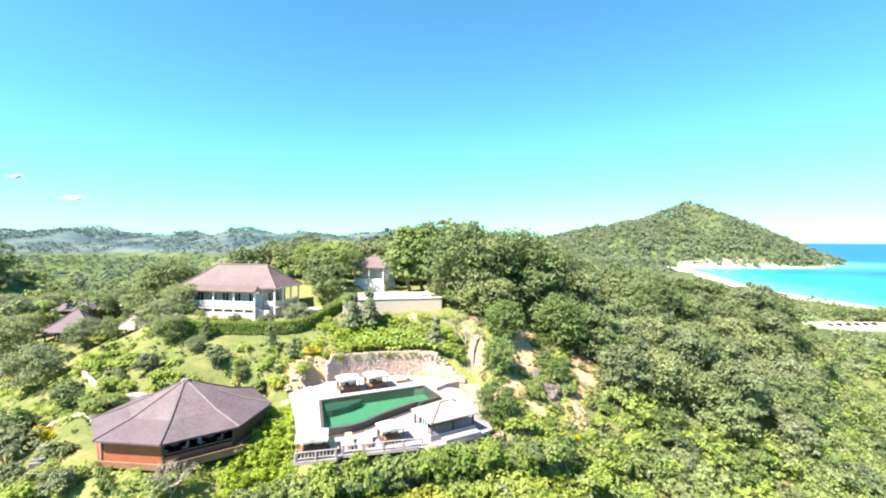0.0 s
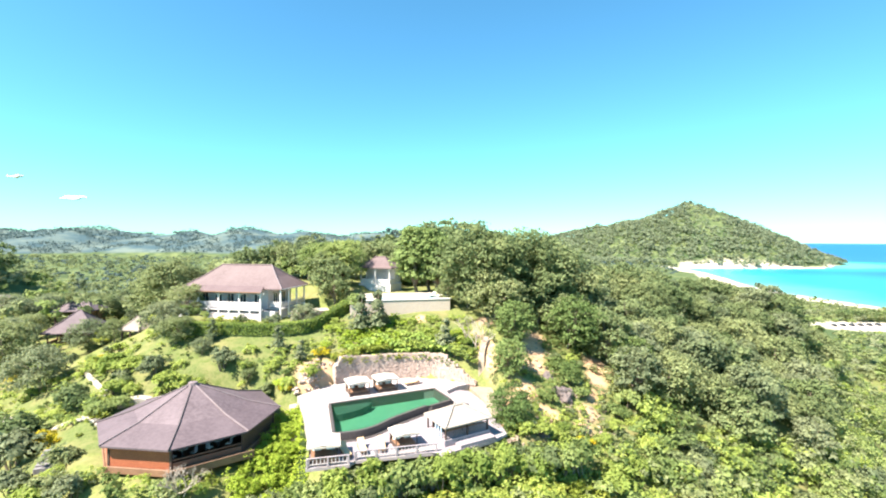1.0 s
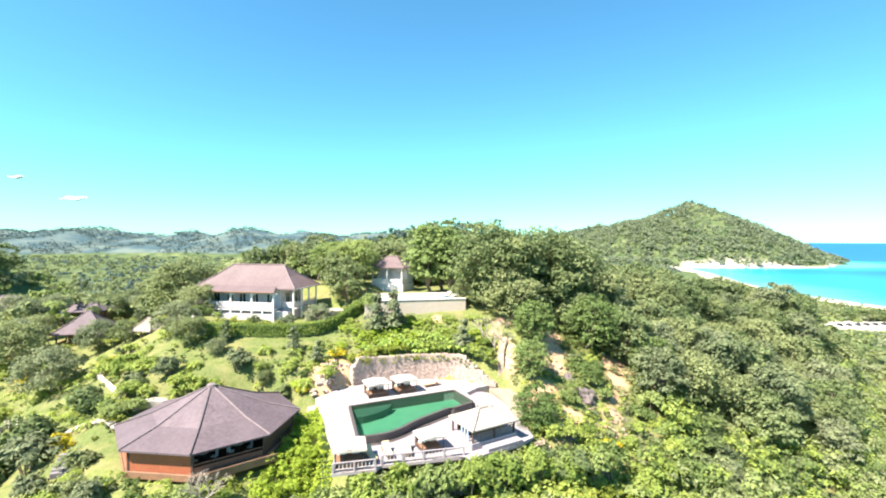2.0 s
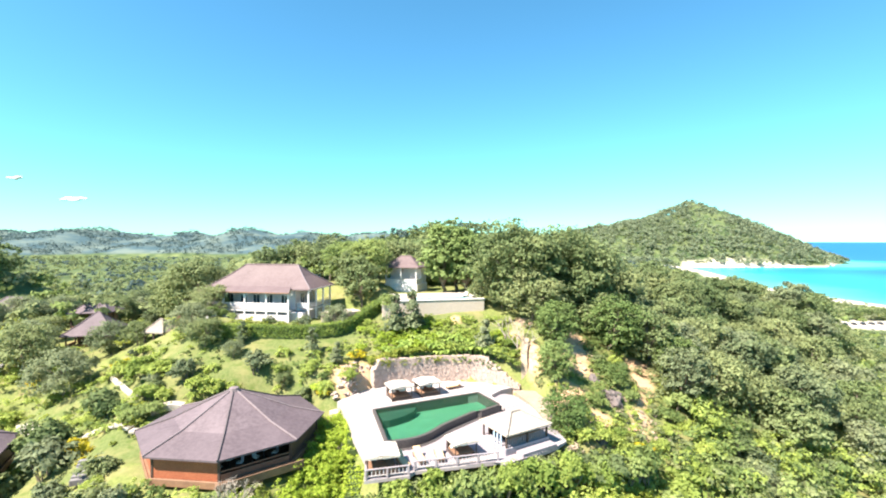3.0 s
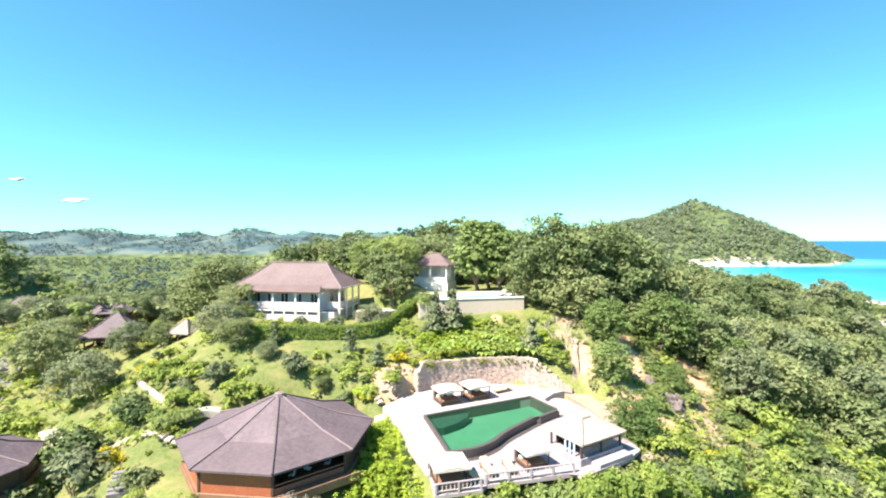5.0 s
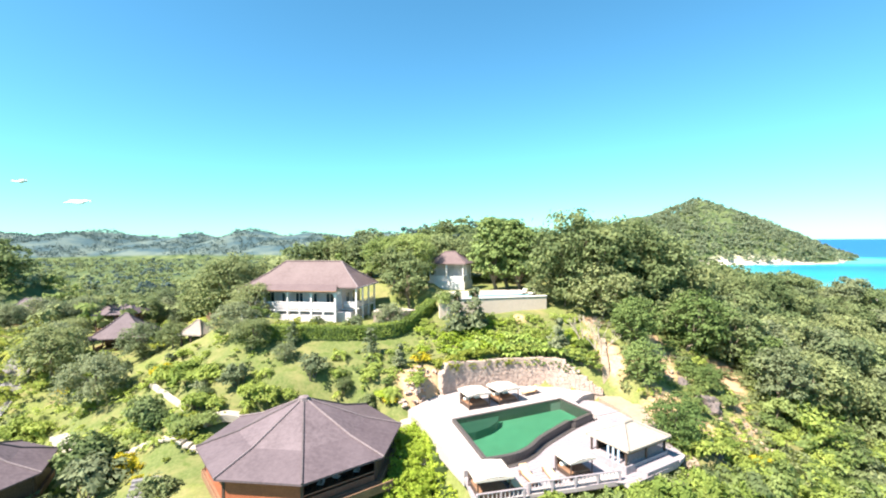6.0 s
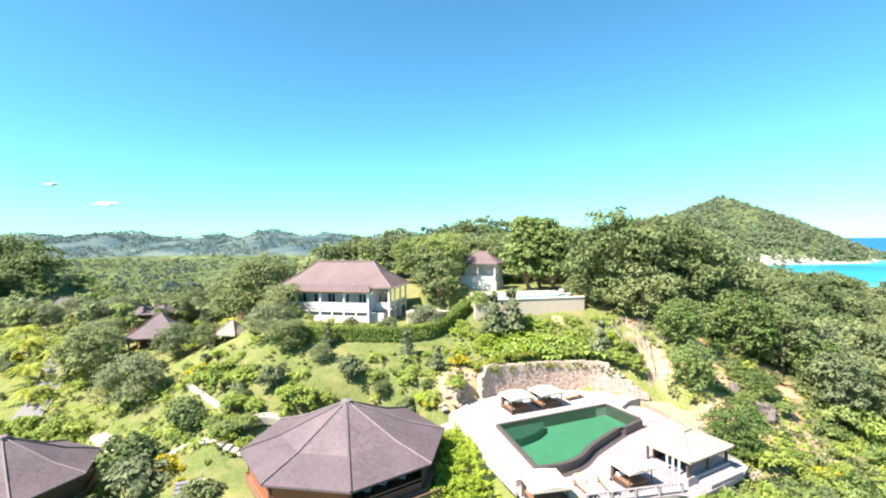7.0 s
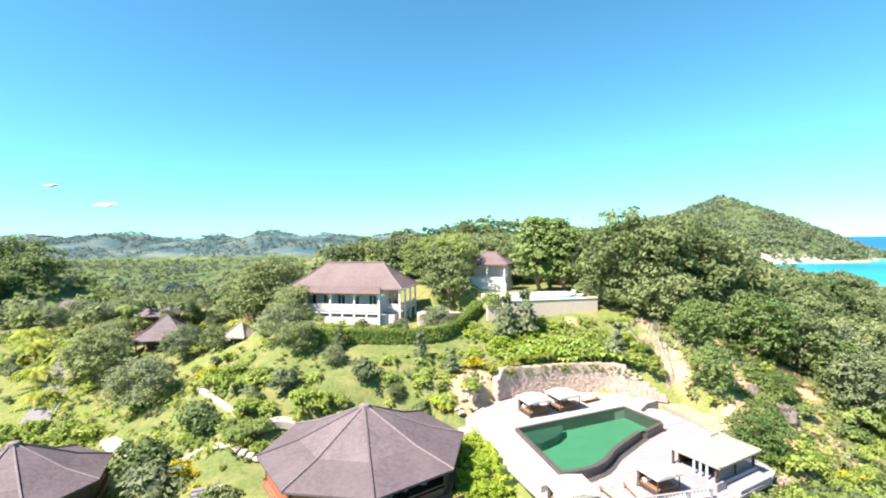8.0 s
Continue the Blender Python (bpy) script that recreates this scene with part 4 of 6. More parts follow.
def retaining_wall():
    t = tagged(new("wall_retaining"), "rough pinkish-brown stone retaining wall behind the pool", "wall", kind="structure")
    tops = []
    for n, (x, y) in enumerate(WALL_LINE):
        k = n / (len(WALL_LINE) - 1)
        tops.append(1.9 + 0.9 * sstep(0.0, 0.1, k) * (1 - sstep(0.72, 1.0, k)) - 1.8 * sstep(0.72, 1.0, k) + 0.18 * noise.noise(Vector((x, y, 5))))
    part("core", strip(bmesh.new(), WALL_LINE, -1.6, tops, 0.6), M["stone"], t)
    rng = random.Random(5)
    bm = bmesh.new()
    for n in range(len(WALL_LINE) - 1):
        (ax, ay), (bx, by) = WALL_LINE[n], WALL_LINE[n + 1]
        length = math.hypot(bx - ax, by - ay)
        turn = math.degrees(math.atan2(by - ay, bx - ax))
        nx, ny = (by - ay) / length, -(bx - ax) / length
        z = DECK_Z - 0.1
        while z < tops[n] - 0.1:
            h, s = rng.uniform(0.16, 0.3), rng.uniform(-0.1, 0.1)
            while s < length:
                w = rng.uniform(0.2, 0.5)
                f = (s + w / 2) / length
                box(bm, ax + (bx - ax) * f + nx * 0.3, ay + (by - ay) * f + ny * 0.3, z + h / 2, w - 0.03, 0.2 + rng.uniform(0, 0.16), h - 0.03, rz=turn + rng.uniform(-5, 5), rx=rng.uniform(-6, 6))
                s += w
            z += h
    stones = part("stones", bm, M["stone"], t, "rough wall stones")
    tagged(stones, kind="stuff")


retaining_wall()


def rubble(name, spots, low, high, seed, material, label):
    """Loose broken stones on the ground."""
    gen = random.Random(seed)
    bm = bmesh.new()
    for cx, cy, r, count in spots:
        for _ in range(count):
            a, d = gen.uniform(0, 6.28), r * math.sqrt(gen.random())
            x, y, w = cx + d * math.cos(a), cy + d * math.sin(a), gen.uniform(low, high)
            box(bm, x, y, ground(x, y) + relief(x, y) + w * 0.15, w, w * gen.uniform(0.6, 1.0), w * gen.uniform(0.4, 0.8), rz=gen.uniform(0, 180), rx=gen.uniform(-25, 25), ry=gen.uniform(-25, 25))
    return tagged(part(name, bm, material), label, "rubble", kind="stuff")


rubble("rubble", ((-16.2, 56.0, 1.8, 60), (-16.8, 53.6, 1.6, 50), (-15.4, 50.6, 1.0, 30)), 0.15, 0.5, 3, M["stone"], "pale pinkish rubble beside the retaining wall")
rubble("slope_stones", ((11.0, 60.0, 3.0, 30), (15.5, 53.0, 3.0, 40), (8.6, 48.0, 2.2, 40), (6.2, 43.2, 1.6, 30)), 0.15, 0.55, 8, M["sandy"], "loose pale stones on the bare slope")


def drape(bm, line, width, lift=0.07, thick=0.12):
    """A path that lies on the ground along a line."""
    rows = []
    for n, (x, y) in enumerate(line):
        ax, ay = line[max(0, n - 1)]
        bx, by = line[min(len(line) - 1, n + 1)]
        d = math.hypot(bx - ax, by - ay)
        nx, ny = -(by - ay) / d * width / 2, (bx - ax) / d * width / 2
        z = ground(x, y) + relief(x, y) + lift
        rows.append([bm.verts.new((x + nx * i, y + ny * i, z - thick * j)) for i, j in ((1, 1), (1, -0.5), (-1, -0.5), (-1, 1))])
    for a, b in zip(rows, rows[1:]):
        for k in range(4):
            bm.faces.new((a[k], a[(k + 1) % 4], b[(k + 1) % 4], b[k]))
    bm.faces.new(rows[0])
    bm.faces.new(list(reversed(rows[-1])))
    bmesh.ops.recalc_face_normals(bm, faces=bm.faces[:])
    return bm


def path(points, width, label, material):
    ob = part("path", drape(bmesh.new(), curve_points(points, 8), width, 0.26, 0.45), material)
    return tagged(ob, label, "path", kind="structure")


path([(-48.5, 61.5), (-44.5, 57.5), (-39.5, 53.0)], 0.32, "narrow pale concrete garden path", M["paving"])
path([(-57.0, 58.5), (-52.0, 54.6), (-46.5, 50.5)], 1.5, "pale concrete path across the lawn", M["paving"])
path([(-17.2, 52.0), (-15.8, 50.2), (-16.0, 47.6), (-16.6, 46.0)], 2.4, "pale path between pavilion and pool", M["paving"])
path([(4.5, 61.5), (3.6, 58.0), (3.8, 54.5), (4.4, 52.5)], 0.75, "sandy footpath beside the bar", M["sandy"])
path([(-78.0, 78.0), (-75.0, 73.0), (-71.5, 67.5), (-69.5, 62.5)], 3.0, "grey paved lane among the palms", M["asphalt"])
path([(-36.5, 50.6), (-34.8, 51.4), (-32.4, 51.9)], 1.2, "pale paved landing behind the pavilion", M["paving"])

def garden_steps(x, y, z, rz):
    t = thing("garden_steps", x, y, z, rz, "grey stone garden steps beside a pale concrete landing", "steps")
    for k in range(6):
        box_part("step", t, M["asphalt"], 0, 0.38 * k, 0.08 + 0.16 * k, 1.8, 0.42, 0.5, bevel=0.03)
    box_part("landing", t, M["paving"], 2.6, 0.6, 0.1, 3.2, 2.6, 0.5, label="pale concrete landing")
    box_part("kerb", t, M["plaster"], 1.0, 0.9, 0.55, 0.25, 2.6, 0.9)


garden_steps(-36.6, 41.6, ground(-36.6, 42.4) + 0.1, 20)
stepping = tagged(new("stepping_stones"), "row of pale stepping stones over the grass", "path", kind="structure")
for k in range(12):
    f = k / 11
    x, y = -43.0 + 8.0 * f, 49.4 - 1.4 * f + 0.5 * math.sin(f * 5)
    box_part("stone", stepping, M["paving"], x, y, ground(x, y) + 0.12, 0.62, 0.8, 0.3, rz=10 * math.sin(k * 2.1), bevel=0.06)


def upper_terrace():
    t = thing("upper_pool", -12.6, 66.8, 6.3, 13.5, "upper pool with cream wall, blue water and pale paving", "pool")
    box_part("front_wall", t, M["plaster"], 6.4, 0.2, 1.0, 12.8, 0.5, 2.3, label="cream plastered pool wall")
    box_part("coping", t, M["white"], 6.4, 0.2, 2.2, 13.0, 0.7, 0.1)
    box_part("terrace", t, M["paving"], 6.4, 5.0, 1.2, 13.0, 9.2, 1.8)
    box_part("basin", t, M["pool_shelf"], 7.0, 2.2, 2.06, 9.0, 2.6, 0.1)
    blue = box_part("water_sheet", t, M["blue_water"], 7.0, 2.2, 2.14, 8.8, 2.4, 0.06, label="light blue pool water")
    box_part("side_wall", t, M["plaster"], -0.9, 0.6, 0.9, 2.0, 0.5, 2.4)
    return t


M["blue_water"] = surface("blue_water", (0.25, 0.55, 0.62), (0.32, 0.62, 0.7), 0.8, 0.3, 0.1, 0.05)
upper_terrace()
white_bed = lounger(-1.6, 71.6, 8.4, 60, M["cushion"], "white cushioned sun lounger beside the upper pool")
copy_thing(white_bed, pose(-0.2, 72.2, 8.4, 0, 0, 60))
copy_thing(white_bed, pose(-2.9, 72.0, 8.4, 0, 0, 60))
bm = strip(bmesh.new(), curve_points([(-23.0, 66.6), (-20.0, 67.0), (-17.6, 68.6), (-17.2, 71.0)], 6), 3.5, 6.9, 0.45)
tagged(part("wall_patio", bm, M["stone"]), "low curved stone patio wall beside the house", "wall", kind="structure")
bm = slab(bmesh.new(), [(-23.0, 66.8), (-20.0, 67.2), (-17.8, 68.8), (-17.4, 71.2), (-20, 74), (-24, 73)], 3.5, 6.35)
tagged(part("pavement", bm, M["paving"]), "pale paved patio beside the house", "terrace", kind="structure")


def boulder(x, y, z, s, seed, label):
    bm = bmesh.new()
    bmesh.ops.create_icosphere(bm, subdivisions=4, radius=1.0)
    for v in bm.verts:
        d = v.co.normalized()
        n = noise.fractal(d * 1.3 + Vector((seed, 0, 0)), 1.0, 2.0, 5)
        v.co = Vector((d.x * 1.1, d.y * 0.9, d.z * 0.85)) * (1 + 0.35 * n)
        v.co.x = round(v.co.x * 2.2) / 2.2 * 0.25 + v.co.x * 0.75
    ob = part("boulder", bm, M["boulder"])
    ob.matrix_basis = pose(x, y, z, 10 * seed, 7 * seed, 40 * seed) @ Matrix.Diagonal((s, s, s, 1))
    return tagged(ob, label, "rock", "boulders")


boulder(11.5, 57.4, -0.4, 1.45, 1.0, "large grey-brown boulder on the slope")
boulder(13.0, 54.9, -1.2, 1.5, 2.3, "large grey-brown boulder on the slope")
boulder(8.0, 46.6, -2.6, 1.5, 3.1, "low dark grey boulder in the shade of a tree")


def car(x, y, z, rz, label):
    t = thing("car", x, y, z, rz, label, "car", "parked cars")
    bm = bmesh.new()
    box(bm, 0, 0, 0.65, 4.3, 1.75, 0.7, bevel=0.15)
    part("body", bm, M["car_paint"], t)
    bm = bmesh.new()
    box(bm, -0.2, 0, 1.25, 2.3, 1.55, 0.6, bevel=0.2)
    part("cabin", bm, M["glass"], t)
    for i in (-1.35, 1.35):
        for j in (-0.8, 0.8):
            part("wheel", tube(bmesh.new(), [(i, j - 0.1, 0.33), (i, j + 0.1, 0.33)], (0.33, 0.33), 12), M["rubber"], t)
    return t


first_car = car(240, 283, ground(240, 283), 80, "dark parked car on the sandy beach lot")
for k in range(1, 6):
    x, y = 240 + 6.0 * k, 283 + 0.6 * k
    copy_thing(first_car, pose(x, y, ground(x, y), 0, 0, 78 + 5 * math.sin(k * 3.0)))


def cloud(x, y, z, w, h):
    rng = random.Random(int(w))
    bm = bmesh.new()
    for k in range(14):
        f = rng.uniform(-1, 1)
        bmesh.ops.create_icosphere(bm, subdivisions=2, radius=1.0, matrix=Matrix.Translation((f * w * 0.5, rng.uniform(-8, 8), rng.uniform(-0.3, 0.3) * h)) @ Matrix.Diagonal((w * 0.16 * (1.2 - abs(f)), 9, h * (1.1 - abs(f)) * 0.55, 1)))
    ob = part("cloud", bm, M["cloud"], smooth=True)
    ob.matrix_basis = pose(x, y, z)
    return tagged(ob, "small thin white cloud", "cloud", "clouds")


cloud(-3220, 4000, 370, 250, 34)
cloud(-3730, 4000, 555, 150, 24)


# ---- plants ----
def leaf_quads(rng, centres, normals, size, stretch=1.7, folded=False):
    """Small pointed leaves round the centres; folded ones have two facets along the midrib."""
    n = len(centres)
    side = rng.normal(size=(n, 3))
    a = np.cross(normals, side)
    a /= np.linalg.norm(a, axis=1, keepdims=True) + 1e-9
    b = np.cross(normals, a)
    s = (size * rng.uniform(0.6, 1.3, n))[:, None]
    tip, tail = centres + a * s * stretch / 2, centres - a * s * stretch / 2
    if folded:
        fold = normals * s * 0.18
        left, right = centres + b * s / 2 + fold, centres - b * s / 2 + fold
        verts = np.stack([tail, right, tip, left], 1).reshape(-1, 3)
        i = np.arange(n)[:, None] * 4
        return verts, np.concatenate([i + [0, 1, 2], i + [0, 2, 3]], 1).reshape(-1, 3)
    left, right = tail + a * s * 0.3 + b * s * 0.55, tail - b * s * 0.55
    return np.stack([right, tip, left], 1).reshape(-1, 3), np.arange(n)[:, None] * 3 + np.array([[0, 1, 2]])


def mesh_from_arrays(name, verts, faces, material):
    me = bpy.data.meshes.new(name)
    me.vertices.add(len(verts))
    me.vertices.foreach_set("co", np.asarray(verts, dtype=np.float32).ravel())
    k = faces.shape[1]
    me.loops.add(len(faces) * k)
    me.polygons.add(len(faces))
    me.loops.foreach_set("vertex_index", faces.astype(np.int32).ravel())
    me.polygons.foreach_set("loop_start", np.arange(0, len(faces) * k, k, dtype=np.int32))
    me.update(calc_edges=True)
    me.materials.append(material)
    return me


def lobe_cloud(rng, lobes, count, inner=0.55, spray=16):
    """Leaves in many small sprays over the lobes, with gaps between the sprays, fewer underneath."""
    weight = np.array([l[3] * l[3] for l in lobes])
    sprays = max(6, count // spray)
    L = np.array(lobes)[rng.choice(len(lobes), sprays, p=weight / weight.sum())]
    d = rng.normal(size=(sprays, 3))
    d /= np.linalg.norm(d, axis=1, keepdims=True)
    d[:, 2] = np.where(d[:, 2] < -0.3, -d[:, 2], d[:, 2])
    r = L[:, 3] * np.where(rng.random(sprays) < 0.8, rng.uniform(0.8, 1.16, sprays), rng.uniform(inner, 0.85, sprays))
    hub = L[:, :3] + d * r[:, None] * np.array([1, 1, 0.8])
    wide = L[:, 3] * rng.uniform(0.16, 0.36, sprays)
    pick = rng.integers(0, sprays, count)
    off = rng.normal(size=(count, 3)) * np.array([1, 1, 0.5])
    centres = hub[pick] + off * wide[pick][:, None] * 0.8 + d[pick] * (wide[pick] * 0.25)[:, None]
    normals = d[pick] * 0.55 + np.array([0, 0, 0.5]) + 0.3 * off + rng.normal(scale=0.42, size=(count, 3))
    normals /= np.linalg.norm(normals, axis=1, keepdims=True)
    return centres, normals


def tree(seed, height, spread, leaf, count, size, label, name="tree", lobes_n=17, trunk_share=0.26, category="tree", group=""):
    """A tapered trunk with limbs, and a crown of many small leaves in uneven clumps. Stands at the origin."""
    rng = np.random.default_rng(seed)
    t = thing(name, 0, 0, 0, 0, label, category, group)
    bm = bmesh.new()
    base = height * trunk_share
    lean = rng.normal(scale=0.04 * height, size=2)
    tube(bm, [(0, 0, -0.5), (lean[0] * 0.3, lean[1] * 0.3, base * 0.5), (lean[0], lean[1], base), (lean[0] * 1.4, lean[1] * 1.4, height * 0.72)], (height * 0.035, height * 0.026, height * 0.02, height * 0.006))
    lobes = []
    for k in range(lobes_n):
        up = 1 - 1.8 * (k + 0.5) / lobes_n
        a = 2.4 * k + rng.uniform(-0.35, 0.35)
        out = spread * 0.74 * math.sqrt(max(0.05, 1 - up * up)) * rng.uniform(0.72, 1.16)
        r = spread * rng.uniform(0.24, 0.42)
        p = (lean[0] + out * math.cos(a), lean[1] + out * math.sin(a), height * (0.49 + 0.37 * up * rng.uniform(0.85, 1.12)))
        lobes.append((*p, r))
        if k % 2 == 0:
            start = (lean[0] * 0.8, lean[1] * 0.8, base * rng.uniform(0.7, 1.0))
            mid = tuple(start[i] * 0.5 + p[i] * 0.5 + (0.06 * height if i == 2 else 0) for i in range(3))
            tube(bm, [start, mid, p], (height * 0.014, height * 0.009, height * 0.003), 5)
    part("trunk", bm, M["bark"], t)
    centres, normals = lobe_cloud(rng, lobes, count, 0.5, 10)
    verts, faces = leaf_quads(rng, centres, normals, size)
    crown = new("crown", mesh_from_arrays("crown", verts, faces, leaf))
    crown.parent = t
    return t


def shrub(seed, leaf, count, size, label, name="shrub", flat=0.8, lobes_n=6, category="shrub"):
    """A bush of a metre's radius with short stems."""
    rng = np.random.default_rng(seed)
    t = thing(name, 0, 0, 0, 0, label, category)
    bm = bmesh.new()
    lobes = []
    for k in range(lobes_n):
        a = rng.uniform(0, 6.28)
        out = rng.uniform(0.15, 0.62) if k else 0.0
        r = rng.uniform(0.35, 0.55)
        p = (out * math.cos(a), out * math.sin(a), (0.75 - 0.4 * out) * flat * rng.uniform(0.8, 1.25))
        lobes.append((*p, r))
        tube(bm, [(0.1 * math.cos(a), 0.1 * math.sin(a), -0.3), p], (0.035, 0.012), 5)
    part("stem", bm, M["bark"], t)
    centres, normals = lobe_cloud(rng, lobes, count, 0.4)
    verts, faces = leaf_quads(rng, centres, normals, size)
    crown = new("leaves", mesh_from_arrays("leaves", verts, faces, leaf))
    crown.parent = t
    return t


def frond(bm, start, way, length, droop, width, leaflets):
    """One palm frond: a bent rib with leaflets on both sides."""
    way = Vector(way).normalized()
    flat = Vector((way.x, way.y, 0)).normalized()
    side = Vector((-flat.y, flat.x, 0))
    pts = []
    for k in range(leaflets + 1):
        f = k / leaflets
        pts.append(Vector(start) + way * length * f + Vector((0, 0, -droop * f * f * length)))
    for k in range(leaflets):
        a, b = pts[k], pts[k + 1]
        f = (k + 0.5) / leaflets
        w = width * math.sin(math.pi * min(1.0, 0.12 + 0.88 * f)) ** 0.7
        for s in (-1, 1):
            tip = a + side * s * w + (b - a) * 1.1 + Vector((0, 0, -0.35 * w))
            bm.faces.new([bm.verts.new(p) for p in (a, b, tip)])


def palm(seed, trunk_h, fronds, length, width, leaf, label, name="palm"):
    rng = random.Random(seed)
    t = thing(name, 0, 0, 0, 0, label, "palm")
    lean = (rng.uniform(-0.1, 0.1) * trunk_h, rng.uniform(-0.1, 0.1) * trunk_h)
    top = (lean[0], lean[1], trunk_h)
    part("trunk", tube(bmesh.new(), [(0, 0, -0.5), (lean[0] * 0.4, lean[1] * 0.4, trunk_h * 0.5), top], (0.16, 0.12, 0.1)), M["bark"], t)
    for k in range(fronds):
        bm = bmesh.new()
        a = 2.4 * k
        up = 0.15 + 1.3 * k / fronds
        frond(bm, top, (math.cos(a), math.sin(a), up), length * rng.uniform(0.8, 1.1), 0.75, width, 12)
        part("frond", bm, leaf, t)
    return t


def banana(seed, label):
    """Broad paddle leaves that arch out of one clump."""
    rng = random.Random(seed)
    t = thing("banana_plant", 0, 0, 0, 0, label, "plant", "banana plants")
    part("stem", tube(bmesh.new(), [(0, 0, -0.3), (0.03, 0, 0.8)], (0.12, 0.08)), M["leaf_banana"], t)
    for k in range(8):
        bm = bmesh.new()
        a, up = 2.4 * k + rng.uniform(-0.2, 0.2), rng.uniform(0.6, 1.6)
        way = Vector((math.cos(a), math.sin(a), up)).normalized()
        side = Vector((-math.sin(a), math.cos(a), 0))
        length, rows = rng.uniform(1.2, 1.8), []
        for n in range(7):
            f = n / 6
            p = Vector((0.03, 0, 0.7)) + way * length * f + Vector((0, 0, -0.8 * f * f * length))
            w = 0.28 * math.sin(math.pi * (0.08 + 0.9 * f)) ** 0.6
            rows.append([bm.verts.new(p + side * w + Vector((0, 0, 0.08))), bm.verts.new(p), bm.verts.new(p - side * w + Vector((0, 0, 0.08)))])
        for lo, hi in zip(rows, rows[1:]):
            for c in (0, 1):
                bm.faces.new((lo[c], lo[c + 1], hi[c + 1], hi[c]))
        part("leaf", bm, M["leaf_banana"], t)
    return t


def conifer(seed, label):
    rng = np.random.default_rng(seed)
    t = thing("cypress", 0, 0, 0, 0, label, "tree")
    part("trunk", tube(bmesh.new(), [(0, 0, -0.5), (0, 0, 1.9)], (0.07, 0.02)), M["bark"], t)
    lobes = [(rng.uniform(-0.15, 0.15), rng.uniform(-0.15, 0.15), 0.35 + 1.6 * k / 6, 0.48 - 0.05 * k) for k in range(7)]
    centres, normals = lobe_cloud(rng, lobes, 900, 0.4)
    verts, faces = leaf_quads(rng, centres, normals, 0.11, 2.2)
    crown = new("crown", mesh_from_arrays("crown", verts, faces, M["leaf_grey"]))
    crown.parent = t
    return t


class Bed:
    """Keeps one plant of each kind, and plants copies of it."""

    def __init__(self, makers):
        self.makers, self.made, self.n = makers, {}, 0

    def plant(self, x, y, scale, turn, z=None, stretch=1.0, pick=None):
        k = (self.n if pick is None else pick) % len(self.makers)
        self.n += 1
        m = pose(x, y, (ground(x, y) + relief(x, y) if z is None else z) - 0.05 * scale, 0, 0, turn) @ Matrix.Diagonal((scale, scale, scale * stretch, 1))
        if k not in self.made:
            self.made[k] = self.makers[k]()
            self.made[k].matrix_basis = m
            return self.made[k]
        ob = copy_thing(self.made[k], Matrix())
        ob.matrix_basis = m
        return ob


# templates are about one metre across for shrubs and of natural size for trees
woods = Bed([lambda: tree(11, 7.0, 3.4, M["leaf"], 3700, 0.25, "broad green woodland tree with uneven crown", group="woodland trees"),
             lambda: tree(12, 6.4, 3.7, M["leaf_olive"], 3700, 0.25, "broad olive-green woodland tree with uneven crown", group="woodland trees", lobes_n=21),
             lambda: tree(13, 7.6, 3.2, M["leaf_grey"], 3700, 0.25, "tall grey-green woodland tree with layered crown", group="woodland trees"),
             lambda: tree(14, 6.0, 3.5, M["leaf_olive"], 3700, 0.25, "low spreading olive-green woodland tree", group="woodland trees", lobes_n=19),
             lambda: tree(15, 6.8, 3.0, M["leaf_dark"], 3700, 0.25, "dark green woodland tree with dense crown", group="woodland trees")])
scrub_bed = Bed([lambda: shrub(21, M["leaf_bright"], 900, 0.125, "bright green wild shrub on the slope"),
                 lambda: shrub(22, M["leaf_fresh"], 900, 0.125, "fresh green wild shrub on the slope"),
                 lambda: shrub(23, M["leaf_bright"], 900, 0.12, "bright yellow-green wild shrub on the slope"),
                 lambda: shrub(24, M["leaf_olive"], 900, 0.125, "olive-green wild shrub on the slope")])
yellow_bed = Bed([lambda: shrub(31, M["leaf_yellow"], 700, 0.13, "yellow-leaved garden shrub beside the path", "croton_shrub")])
lime_bed = Bed([lambda: shrub(38, M["leaf_lime"], 1500, 0.1, "round clipped lime-green bush", "clipped_bush", 0.9, 9)])
round_bed = Bed([lambda: shrub(32, M["leaf_fresh"], 2000, 0.1, "round clipped fresh green bush", "clipped_bush", 0.9, 9)])
dark_bed = Bed([lambda: shrub(33, M["leaf_dark"], 1700, 0.12, "dense dark green garden bush", "bush", 1.2, 8), lambda: shrub(34, M["leaf_dark"], 1700, 0.12, "dense dark green garden bush", "bush", 1.1, 8)])
grey_bed = Bed([lambda: shrub(35, M["leaf_grey"], 1800, 0.12, "airy grey-green garden bush with fine leaves", "bush", 1.2, 12), lambda: shrub(36, M["leaf_olive"], 1800, 0.12, "olive-green garden bush with fine leaves", "bush", 1.0, 12)])
dry_bed = Bed([lambda: shrub(37, M["leaf_dry"], 900, 0.12, "dry orange-brown garden shrub beside the path", "dry_shrub")])
garden_trees = Bed([lambda: tree(41, 4.2, 2.6, M["leaf_grey"], 6600, 0.13, "airy grey-green garden tree with fine leaves", lobes_n=18, trunk_share=0.35), lambda: tree(42, 4.6, 2.5, M["leaf_olive"], 6400, 0.135, "olive-green garden tree with rounded crown", lobes_n=18, trunk_share=0.35)])
